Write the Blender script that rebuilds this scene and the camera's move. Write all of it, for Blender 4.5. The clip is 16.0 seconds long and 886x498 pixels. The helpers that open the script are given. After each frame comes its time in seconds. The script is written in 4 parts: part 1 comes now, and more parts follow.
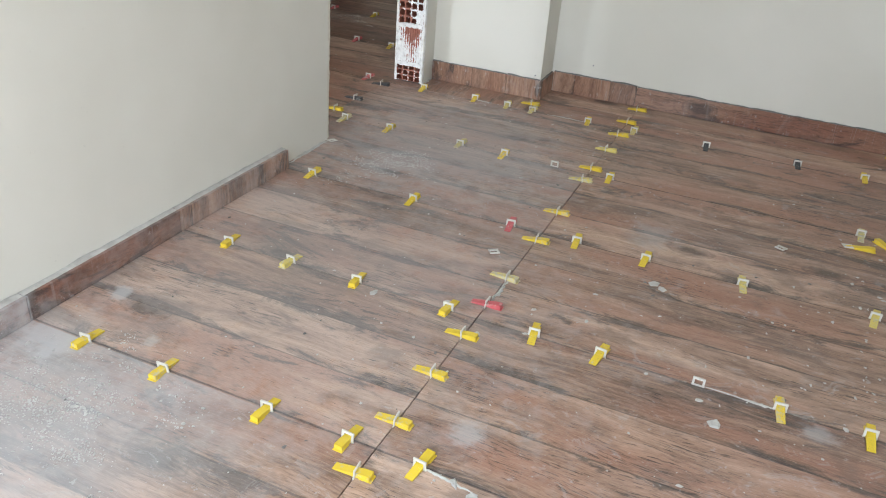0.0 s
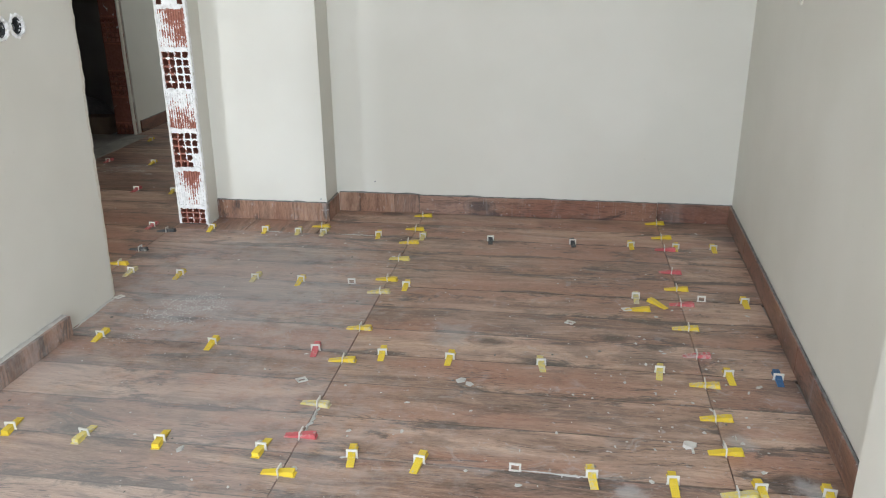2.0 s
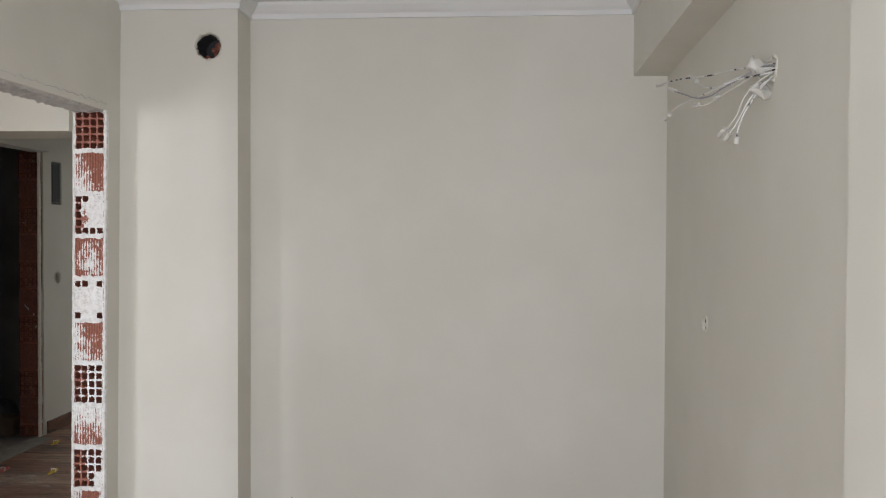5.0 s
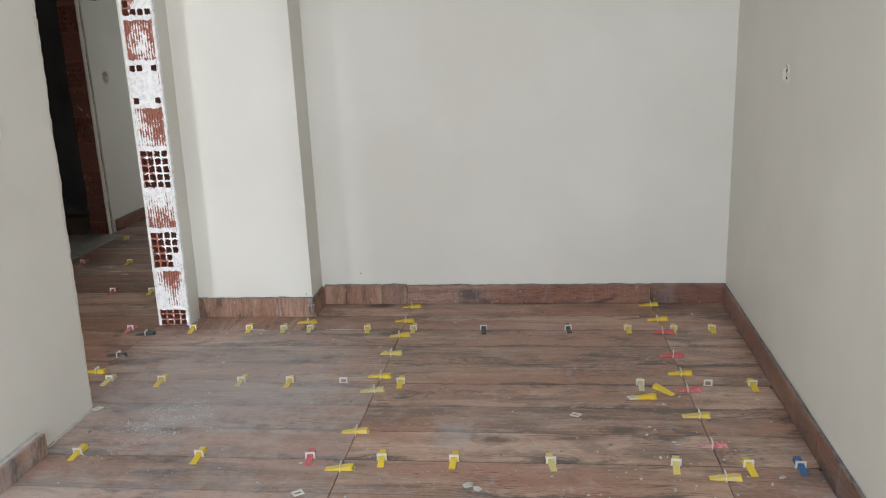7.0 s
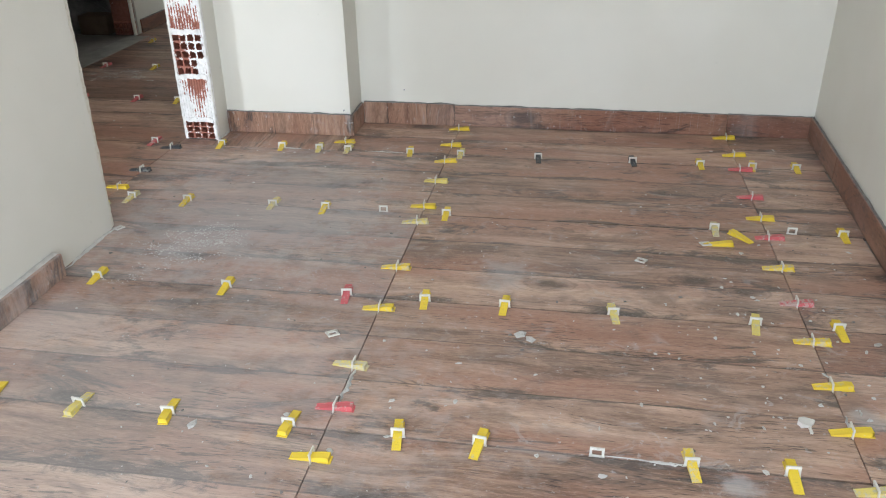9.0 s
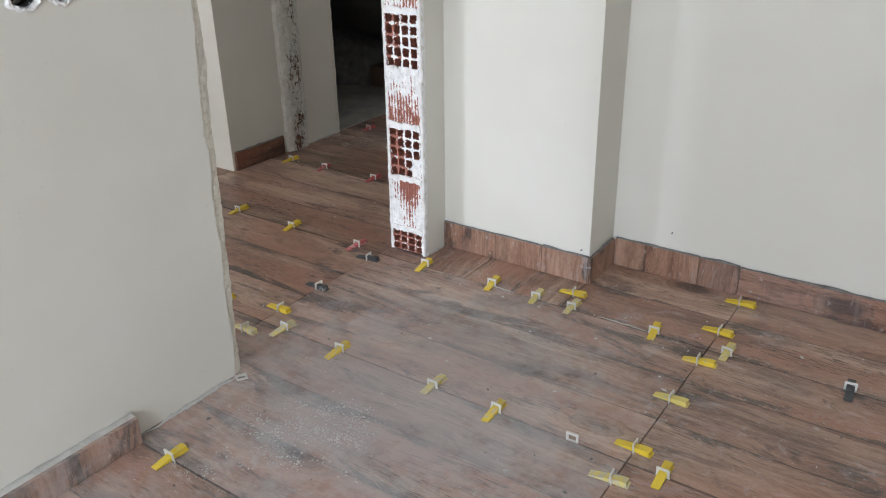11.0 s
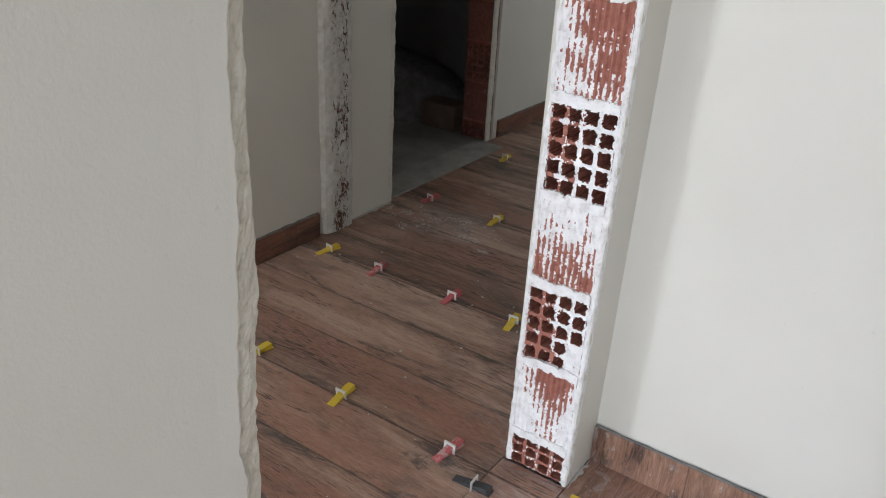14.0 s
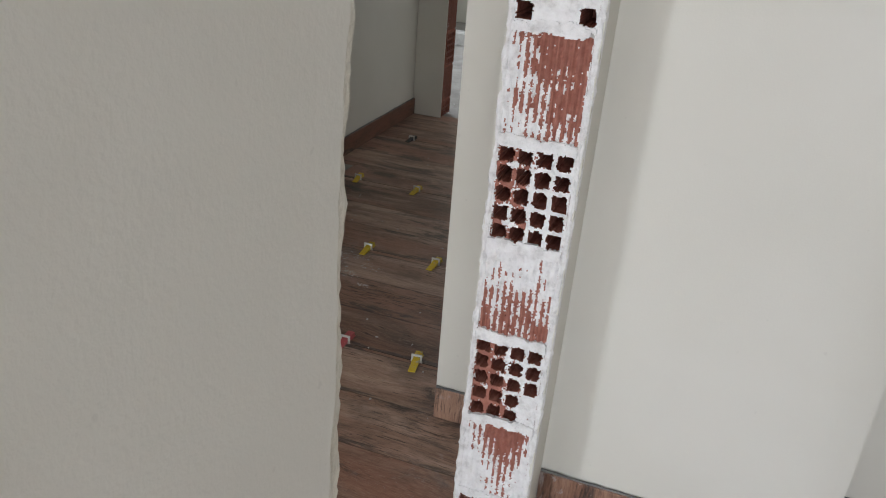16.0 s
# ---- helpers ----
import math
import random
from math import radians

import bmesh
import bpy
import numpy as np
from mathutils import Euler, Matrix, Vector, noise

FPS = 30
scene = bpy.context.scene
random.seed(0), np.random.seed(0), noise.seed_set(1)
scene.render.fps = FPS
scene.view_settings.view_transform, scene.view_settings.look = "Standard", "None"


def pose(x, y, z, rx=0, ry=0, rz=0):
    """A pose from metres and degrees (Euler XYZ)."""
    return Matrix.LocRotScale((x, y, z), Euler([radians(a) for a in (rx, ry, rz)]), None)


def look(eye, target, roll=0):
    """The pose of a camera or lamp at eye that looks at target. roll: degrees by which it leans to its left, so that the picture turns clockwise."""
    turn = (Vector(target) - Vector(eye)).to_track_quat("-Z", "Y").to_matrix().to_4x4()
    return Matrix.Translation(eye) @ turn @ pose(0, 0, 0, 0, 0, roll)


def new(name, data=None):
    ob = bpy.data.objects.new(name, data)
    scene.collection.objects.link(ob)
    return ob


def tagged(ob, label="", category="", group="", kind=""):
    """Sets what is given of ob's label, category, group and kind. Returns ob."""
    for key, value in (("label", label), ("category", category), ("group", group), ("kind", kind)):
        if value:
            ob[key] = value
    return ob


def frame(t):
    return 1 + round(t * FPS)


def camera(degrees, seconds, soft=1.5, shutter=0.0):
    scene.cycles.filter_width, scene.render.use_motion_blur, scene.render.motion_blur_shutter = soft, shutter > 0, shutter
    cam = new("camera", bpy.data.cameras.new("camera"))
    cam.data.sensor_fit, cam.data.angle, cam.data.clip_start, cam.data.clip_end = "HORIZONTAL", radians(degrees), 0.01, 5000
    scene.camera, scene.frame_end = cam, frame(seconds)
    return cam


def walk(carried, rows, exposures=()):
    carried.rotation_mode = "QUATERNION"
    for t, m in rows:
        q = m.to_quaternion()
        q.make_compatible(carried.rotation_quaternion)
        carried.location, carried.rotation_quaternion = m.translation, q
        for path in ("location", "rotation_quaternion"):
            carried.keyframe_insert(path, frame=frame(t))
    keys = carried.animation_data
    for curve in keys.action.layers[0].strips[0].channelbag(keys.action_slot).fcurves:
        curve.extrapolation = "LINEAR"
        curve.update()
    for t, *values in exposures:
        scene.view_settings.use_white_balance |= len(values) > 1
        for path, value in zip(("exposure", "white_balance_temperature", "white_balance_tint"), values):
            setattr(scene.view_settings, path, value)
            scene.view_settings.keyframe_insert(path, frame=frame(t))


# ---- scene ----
cam = camera(57.9, 16.0, soft=1.1)
PATH = [
    (0, (0.628, 0.578, 1.286), (-0.037, 2.195, 0.315), 4.2),
    (0.5, (0.686, 0.569, 1.31), (0.154, 2.284, 0.43), 2.5),
    (1, (0.698, 0.577, 1.321), (0.26, 2.351, 0.506), 1.1),
    (1.5, (0.705, 0.576, 1.318), (0.345, 2.387, 0.55), 0.0),
    (2, (0.721, 0.574, 1.323), (0.432, 2.425, 0.621), -0.6),
    (2.5, (0.72, 0.59, 1.347), (0.492, 2.489, 0.762), -0.4),
    (3, (0.736, 0.626, 1.401), (0.545, 2.57, 0.974), -0.1),
    (3.5, (0.737, 0.641, 1.463), (0.588, 2.618, 1.199), 0.3),
    (4, (0.748, 0.65, 1.49), (0.623, 2.644, 1.39), 0.5),
    (4.2, (0.75, 0.652, 1.498), (0.629, 2.648, 1.471), 0.6),
    (6.5, (0.689, 0.668, 1.428), (0.491, 2.635, 1.126), -1.9),
    (7, (0.634, 0.673, 1.329), (0.404, 2.594, 0.821), -2.4),
    (7.5, (0.603, 0.661, 1.291), (0.443, 2.532, 0.602), -2.0),
    (8, (0.577, 0.698, 1.268), (0.461, 2.514, 0.438), -1.5),
    (8.2, (0.568, 0.723, 1.255), (0.423, 2.521, 0.391), -1.6),
    (10.3, (0.49, 1.736, 1.238), (-0.265, 3.334, 0.302), -1.4),
    (10.5, (0.485, 1.847, 1.244), (-0.378, 3.403, 0.332), -1.8),
    (11, (0.528, 2.107, 1.289), (-0.517, 3.587, 0.442), -1.2),
    (11.5, (0.414, 2.284, 1.283), (-0.689, 3.739, 0.465), -0.4),
    (12, (0.198, 2.433, 1.287), (-0.942, 3.863, 0.477), -0.1),
    (12.5, (0.024, 2.599, 1.268), (-1.171, 3.983, 0.459), 0.0),
    (13, (-0.153, 2.824, 1.287), (-1.332, 4.218, 0.469), 0.9),
    (13.5, (-0.337, 2.902, 1.269), (-1.421, 4.35, 0.417), 2.3),
    (14, (-0.545, 2.922, 1.279), (-1.549, 4.413, 0.402), 3.1),
    (14.5, (-0.597, 2.992, 1.275), (-1.557, 4.515, 0.403), 2.8),
    (15, (-0.685, 3.041, 1.277), (-1.486, 4.644, 0.391), 3.8),
    (15.5, (-0.811, 3.005, 1.294), (-1.478, 4.677, 0.422), 4.2),
    (16, (-0.871, 2.961, 1.299), (-1.444, 4.678, 0.447), 4.5),
]
EXPOSURES = [(0, -0.02, 6150, 9), (2.0, 0.04, 6150, 9), (3.5, -0.32, 6400, 13), (4.2, -0.42, 6500, 14), (6.3, -0.42, 6400, 13), (7.0, -0.12, 6250, 12), (7.5, 0.03, 6150, 11), (8.2, 0.11, 6150, 11), (10.3, 0.24, 5960, 6),
             (11.0, -0.02, 6050, 12), (12.0, -0.04, 6050, 12), (13.5, -0.13, 6090, 13.5), (15.0, -0.1, 6090, 13.5), (15.5, -0.28, 6150, 13.5), (16, -0.45, 6280, 13)]
walk(cam, [(t, look(eye, target, roll)) for t, eye, target, roll in PATH], EXPOSURES)

# ---- world and light ----
world = bpy.data.worlds.new("sky")
scene.world = world
world.use_nodes = True
wn = world.node_tree
sky = wn.nodes.new("ShaderNodeTexSky")
sky.sky_type = "NISHITA"
sky.sun_disc = False
sky.sun_elevation = radians(38)
sky.sun_rotation = radians(150)
wn.links.new(sky.outputs["Color"], wn.nodes["Background"].inputs["Color"])
wn.nodes["Background"].inputs["Strength"].default_value = 0.1


def window_light(name, x, y, z, w, h, power, rz, fall=0, colour=(0.885, 0.945, 1.0)):
    """Sky light that enters through an opening; it shines along +y turned by rz and falls by some degrees."""
    d = bpy.data.lights.new(name, "AREA")
    d.shape, d.size, d.size_y, d.energy, d.color = "RECTANGLE", w, h, power, colour
    ob = new(name, d)
    ob.matrix_world = pose(x, y, z, 90 - fall, 0, rz)
    return ob


window_light("window_light", 0.15, -0.5, 1.45, 2.2, 1.95, 108, 0, 28)
window_light("hall_window_light", -4.32, -0.72, 1.4, 1.2, 1.5, 200, -90)
window_light("end_room_light", -3.52, 8.65, 1.4, 1.4, 1.4, 60, -90)

# ---- materials ----


class Nodes:
    """A short way to write node trees."""

    def __init__(self, name):
        self.mat = bpy.data.materials.new(name)
        self.mat.use_nodes = True
        self.t = self.mat.node_tree
        self.bsdf = self.t.nodes["Principled BSDF"]

    def add(self, kind, **inputs):
        n = self.t.nodes.new("ShaderNode" + kind)
        for k, v in inputs.items():
            self.put(n, k.replace("_", " "), v)
        return n

    def put(self, n, key, v):
        sock = n.inputs[int(key[1:])] if key[0] == "i" and key[1:].isdigit() else n.inputs[key]
        if hasattr(v, "links"):
            self.t.links.new(v, sock)
        else:
            sock.default_value = v

    def math(self, op, a, b=0.0, c=0.0):
        n = self.t.nodes.new("ShaderNodeMath")
        n.operation = op
        for i, v in enumerate((a, b, c)):
            self.put(n, "i%d" % i, v)
        return n.outputs[0]

    def step(self, v, lo, hi):
        n = self.add("MapRange", Value=v, From_Min=lo, From_Max=hi)
        n.interpolation_type = "SMOOTHSTEP"
        return n.outputs[0]

    def vmul(self, v, s):
        n = self.t.nodes.new("ShaderNodeVectorMath")
        n.operation = "MULTIPLY"
        self.put(n, "i0", v)
        self.put(n, "i1", s)
        return n.outputs[0]

    def noise(self, v, scale, detail=4.0, rough=0.55, dist=0.0):
        return self.add("TexNoise", Vector=v, Scale=scale, Detail=detail, Roughness=rough, Distortion=dist).outputs[0]

    def mix(self, f, a, b):
        n = self.t.nodes.new("ShaderNodeMix")
        n.data_type = "RGBA"
        self.put(n, "i0", f)
        self.put(n, "i6", a)
        self.put(n, "i7", b)
        return n.outputs[2]

    def ramp(self, f, stops):
        n = self.t.nodes.new("ShaderNodeValToRGB")
        self.put(n, "Fac", f)
        e = n.color_ramp.elements
        while len(e) < len(stops):
            e.new(0.5)
        for q, (p, c) in zip(e, stops):
            q.position, q.color = p, (*c, 1)
        return n.outputs["Color"]

    def bump(self, h, strength, dist):
        self.put(self.bsdf, "Normal", self.add("Bump", Height=h, Strength=strength, Distance=dist).outputs[0])

    def done(self, colour=None, rough=None, spec=None, metal=None):
        for k, v in (("Base Color", colour), ("Roughness", rough), ("Specular IOR Level", spec), ("Metallic", metal)):
            if v is not None:
                self.put(self.bsdf, k, v)
        return self.mat


def rgb(r, g, b):
    return (r, g, b, 1.0)


def painted(name, a, b, grit=0.12):
    """Rolled wall paint over plaster: faint clouds, roller grain, a few dirt specks."""
    n = Nodes(name)
    p = n.add("NewGeometry").outputs["Position"]
    cloud = n.noise(p, 1.6, 3)
    fine = n.noise(p, 260, 3)
    wave = n.noise(p, 7, 3)
    c = n.mix(n.step(cloud, 0.35, 0.7), rgb(*a), rgb(*b))
    speck = n.step(n.noise(p, 45, 2), 0.735, 0.76)
    c = n.mix(n.math("MULTIPLY", speck, 0.12), c, rgb(0.36, 0.34, 0.3))
    n.bump(n.math("ADD", n.math("MULTIPLY", fine, 0.25), wave), grit, 0.012)
    return n.done(c, 0.62, 0.3)


PAINT = painted("wall_paint", (0.697, 0.676, 0.608), (0.742, 0.722, 0.658))
CEILING = painted("ceiling_paint", (0.78, 0.78, 0.77), (0.82, 0.82, 0.81), 0.06)
# far darker grey and rougher bump than the wall paint
GREY_WALL = painted("rough_grey_wall", (0.2, 0.195, 0.185), (0.3, 0.29, 0.275), 0.6)


def plaster():
    n = Nodes("broken_plaster")
    p = n.add("NewGeometry").outputs["Position"]
    a = n.noise(p, 22, 6, 0.65)
    c = n.ramp(n.noise(p, 60, 5, 0.7), [(0.28, (0.54, 0.5, 0.42)), (0.45, (0.69, 0.655, 0.57)), (0.7, (0.78, 0.755, 0.68))])
    n.bump(n.math("ADD", a, n.math("MULTIPLY", n.noise(p, 120, 4), 0.4)), 0.5, 0.006)
    return n.done(c, 0.85, 0.2)


PLASTER = plaster()


def chipped():
    """White plaster with brick and dark chips showing where it broke away."""
    n = Nodes("chipped_plaster")
    p = n.add("NewGeometry").outputs["Position"]
    q = n.vmul(p, (1.0, 1.0, 0.55))
    a = n.noise(q, 55, 6, 0.7, 1.2)
    zone = n.noise(q, 9, 2)
    mid = n.math("ABSOLUTE", n.math("SUBTRACT", n.add("SeparateXYZ", Vector=p).outputs[1], 4.985))
    a = n.math("SUBTRACT", a, n.math("MULTIPLY", n.step(mid, 0.03, 0.065), 0.2))
    chip = n.step(n.math("ADD", a, n.math("MULTIPLY", n.math("SUBTRACT", zone, 0.5), 0.5)), 0.565, 0.6)
    c = n.mix(chip, n.ramp(n.noise(p, 40, 4), [(0.3, (0.55, 0.53, 0.48)), (0.65, (0.7, 0.69, 0.65))]),
              n.ramp(n.noise(p, 130, 2), [(0.35, (0.06, 0.04, 0.03)), (0.6, (0.22, 0.11, 0.07))]))
    n.bump(n.math("SUBTRACT", n.math("MULTIPLY", n.noise(p, 30, 5), 0.4), chip), 0.9, 0.012)
    return n.done(c, 0.85, 0.2)


CHIPPED = chipped()


def terracotta(name, cover, dim=1.0):
    """Clay brick smeared with white plaster; cover is the share that is smeared, dim scales the clay colour."""
    n = Nodes(name)
    p = n.add("NewGeometry").outputs["Position"]
    rnd = n.add("ObjectInfo").outputs["Random"]
    q = n.vmul(p, (1.0, 1.0, 0.6))
    smear = n.noise(q, 20, 8, 0.68, 0.6)
    bite = n.noise(p, 90, 4, 0.7)
    s = n.math("ADD", n.math("ADD", smear, n.math("MULTIPLY", n.math("SUBTRACT", bite, 0.5), 0.22)), n.math("MULTIPLY", n.math("SUBTRACT", rnd, 0.5), 0.06))
    scrape = n.noise(n.vmul(p, (150.0, 10.0, 7.0)), 1.0, 3)
    s = n.math("ADD", s, n.math("MULTIPLY", n.math("SUBTRACT", scrape, 0.5), 0.3))
    mask = n.step(s, 0.52 - cover, 0.55 - cover)
    clay = n.ramp(n.noise(p, 70, 5), [(0.3, (0.3 * dim, 0.115 * dim, 0.082 * dim)), (0.7, (0.42 * dim, 0.185 * dim, 0.142 * dim))])
    white = n.ramp(n.noise(p, 50, 5), [(0.3, (0.62, 0.6, 0.58)), (0.65, (0.85, 0.84, 0.83))])
    n.bump(n.math("ADD", n.math("MULTIPLY", mask, 0.8), n.math("MULTIPLY", n.noise(p, 140, 4), 0.4)), 0.6, 0.004)
    return n.done(n.mix(mask, clay, white), 0.88, 0.2)


BRICK_FACE = terracotta("brick_face", -0.2)
BRICK_CLEAN = terracotta("bare_brick", -0.13, 0.62)


def inner_clay():
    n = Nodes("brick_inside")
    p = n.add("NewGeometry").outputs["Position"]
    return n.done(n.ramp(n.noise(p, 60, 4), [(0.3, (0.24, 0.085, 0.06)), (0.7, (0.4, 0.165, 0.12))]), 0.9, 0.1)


CLAY_IN = inner_clay()


def wood_tile(name, along=0, tint=(1.0, 1.0, 1.0), dusty=1.0, strokes=0.78, ruddy=0.78):
    """Glazed tile printed as three aged planks: streaks, knots and charred stains, with cement dust on top."""
    n = Nodes(name)
    co = n.add("TexCoord").outputs["Object"]
    pos = n.add("NewGeometry").outputs["Position"]
    rnd = n.add("ObjectInfo").outputs["Random"]
    sep = n.add("SeparateXYZ", Vector=co)
    x, y, z = sep.outputs[0], sep.outputs[1], sep.outputs[2]
    if along:
        x, y = {1: (y, x), 2: (z, n.math("ADD", x, y)), 3: (x, z)}[along]
    plank = n.math("FLOOR", n.math("DIVIDE", y, 0.2))
    wn1 = n.t.nodes.new("ShaderNodeTexWhiteNoise")
    wn1.noise_dimensions = "2D"
    n.put(wn1, "Vector", n.add("CombineXYZ", X=plank, Y=n.math("MULTIPLY", rnd, 91.0)).outputs[0])
    pr = wn1.outputs["Value"]
    xo = n.math("ADD", x, n.math("MULTIPLY", pr, 37.0))
    zo = n.math("ADD", n.math("MULTIPLY", pr, 9.0), n.math("MULTIPLY", rnd, 40.0))
    v = n.add("CombineXYZ", X=xo, Y=y, Z=zo).outputs[0]
    # the grain runs along x and bends round knots
    warp = n.noise(n.vmul(v, (2.2, 6.0, 1.0)), 1.0, 2)
    yw = n.math("ADD", y, n.math("MULTIPLY", n.math("SUBTRACT", warp, 0.5), 0.085))
    g = n.add("CombineXYZ", X=xo, Y=yw, Z=zo).outputs[0]
    broad = n.noise(n.vmul(g, (1.9, 15.0, 1.0)), 1.0, 7, 0.72)
    streak = n.noise(n.vmul(g, (5.0, 95.0, 1.0)), 1.0, 4, 0.65)
    crack = n.noise(n.vmul(g, (17.0, 215.0, 1.0)), 1.0, 2, 0.6)
    tone = n.math("ADD", n.math("MULTIPLY", broad, 0.72), n.math("MULTIPLY", n.math("ADD", n.math("MULTIPLY", n.math("SUBTRACT", streak, 0.5), 1.0), 0.5), 0.3))
    tone = n.math("ADD", tone, n.math("MULTIPLY", n.math("SUBTRACT", pr, 0.5), 0.17))
    c = n.ramp(tone, [(0.31, (0.105, 0.063, 0.046)), (0.41, (0.235, 0.143, 0.102)), (0.5, (0.39, 0.252, 0.182)), (0.6, (0.53, 0.362, 0.27)), (0.74, (0.66, 0.49, 0.385))])
    red = n.noise(n.vmul(v, (1.1, 5.0, 1.0)), 1.0, 2)
    c = n.mix(n.math("MULTIPLY", n.step(red, 0.4, 0.66), ruddy), c, rgb(0.37, 0.185, 0.125))
    # grey-black char, strongest along the edges of each board
    char = n.noise(n.vmul(v, (2.3, 8.5, 1.0)), 1.0, 9, 0.74, 0.7)
    edge = n.math("ABSOLUTE", n.math("SUBTRACT", n.math("FRACT", n.math("DIVIDE", y, 0.2)), 0.5))
    ch = n.step(n.math("ADD", char, n.math("MULTIPLY", n.step(edge, 0.25, 0.5), 0.07)), 0.555, 0.64)
    c = n.mix(n.math("MULTIPLY", ch, 0.78), c, rgb(0.058, 0.052, 0.05))
    blot = n.noise(n.vmul(v, (4.5, 8.0, 1.0)), 1.0, 4, 0.6, 0.4)
    c = n.mix(n.math("MULTIPLY", n.step(blot, 0.5, 0.66), 0.5), c, rgb(0.135, 0.095, 0.076))
    worn = n.noise(n.vmul(v, (3.0, 7.0, 1.0)), 1.0, 3)
    rough_zone = n.noise(n.vmul(v, (1.3, 4.2, 1.0)), 1.0, 3, 0.6)
    dark = n.step(n.math("ADD", n.math("ADD", crack, n.math("MULTIPLY", n.math("SUBTRACT", worn, 0.5), 0.3)), n.math("MULTIPLY", n.math("SUBTRACT", rough_zone, 0.55), 0.75)), 0.6, 0.67)
    c = n.mix(n.math("MULTIPLY", n.math("MULTIPLY", dark, n.step(broad, 0.74, 0.44)), strokes), c, rgb(0.03, 0.022, 0.018))
    knot = n.add("TexVoronoi", Vector=n.vmul(v, (1.7, 3.6, 1.0)), Scale=1.0)
    kd = n.math("ADD", knot.outputs["Distance"], n.math("MULTIPLY", n.math("SUBTRACT", n.noise(v, 30, 3), 0.5), 0.08))
    c = n.mix(n.math("MULTIPLY", n.step(kd, 0.17, 0.06), 0.8), c, rgb(0.05, 0.036, 0.03))
    ring = n.math("SINE", n.math("MULTIPLY", kd, 95.0))
    c = n.mix(n.math("MULTIPLY", n.math("MULTIPLY", n.step(ring, 0.4, 1.0), n.step(kd, 0.3, 0.15)), 0.3), c, rgb(0.06, 0.04, 0.03))
    line = n.step(n.math("ADD", edge, n.math("MULTIPLY", n.math("SUBTRACT", n.noise(n.vmul(v, (6.0, 1.0, 1.0)), 1.0, 3), 0.5), 0.03)), 0.482, 0.494)
    c = n.mix(n.math("MULTIPLY", line, 0.8 * strokes), c, rgb(0.035, 0.026, 0.02))
    grain = n.noise(n.vmul(g, (45.0, 420.0, 1.0)), 1.0, 3, 0.6)
    c = n.mix(n.math("MULTIPLY", n.step(grain, 0.5, 0.68), 0.3), c, rgb(0.07, 0.046, 0.034))
    c = n.mix(n.math("MULTIPLY", n.step(grain, 0.48, 0.3), 0.2), c, rgb(0.68, 0.53, 0.43))
    if tint != (1.0, 1.0, 1.0):
        c = n.vmul(c, tint)
    # cement dust: a thin film, wiped streaks and splashes
    film = n.step(n.noise(pos, 1.7, 4, 0.6), 0.42, 0.72)
    wipe = n.step(n.noise(n.vmul(pos, (5.0, 11.0, 1.0)), 1.0, 5, 0.65, 0.8), 0.56, 0.74)
    spot = n.step(n.noise(pos, 38, 5, 0.68), 0.625, 0.67)
    smear = n.step(n.noise(n.vmul(pos, (9.0, 13.0, 1.0)), 1.0, 6, 0.74, 1.2), 0.585, 0.63)
    scuff = n.step(n.noise(n.vmul(pos, (30.0, 70.0, 1.0)), 1.0, 6, 0.72, 1.5), 0.6, 0.66)
    patchy = n.step(n.noise(pos, 2.6, 2), 0.42, 0.62)
    wipe = n.math("ADD", n.math("ADD", wipe, n.math("MULTIPLY", smear, 0.8)), n.math("MULTIPLY", n.math("MULTIPLY", scuff, patchy), 1.0))
    dust = n.math("ADD", n.math("MULTIPLY", film, 0.1), n.math("ADD", n.math("MULTIPLY", wipe, 0.3), n.math("MULTIPLY", spot, 0.4)))
    for cx, cy, r0, k in ((-0.72, 3.3, 0.27, 0.42), (-0.75, 1.5, 0.42, 0.22), (-0.95, 1.78, 0.2, 0.4), (-2.15, 5.3, 0.3, 0.7), (-0.9, 2.75, 0.25, 0.3), (-0.5, 2.3, 1.1, 0.26), (-0.6, 3.6, 0.8, 0.34), (-0.6, 1.3, 0.9, 0.14),
                          (1.4, 2.42, 0.07, 0.5), (1.25, 2.62, 0.06, 0.4), (-0.944, 2.01, 0.055, 0.75), (0.16, 1.94, 0.06, 0.6), (-0.71, 1.87, 0.04, 0.6), (0.7, 1.5, 0.05, 0.5), (0.35, 3.2, 0.13, 0.4), (0.93, 2.35, 0.05, 0.5), (-0.9, 3.75, 0.18, 0.4)):
        d = n.t.nodes.new("ShaderNodeVectorMath")
        d.operation = "DISTANCE"
        n.put(d, "i0", pos)
        n.put(d, "i1", (cx, cy, 0.0))
        patch = n.step(n.math("ADD", d.outputs["Value"], n.math("MULTIPLY", n.math("SUBTRACT", n.noise(pos, 13, 6, 0.7), 0.5), r0 * 2.2)), r0, r0 * 0.25)
        dust = n.math("MAXIMUM", dust, n.math("MULTIPLY", patch, k))
    # tiles that were left unswept, each filmed over up to its joints
    px, py = n.add("SeparateXYZ", Vector=pos).outputs[0], n.add("SeparateXYZ", Vector=pos).outputs[1]
    cloudy = n.math("ADD", 0.45, n.math("MULTIPLY", n.noise(pos, 5, 6, 0.7, 0.5), 1.0))
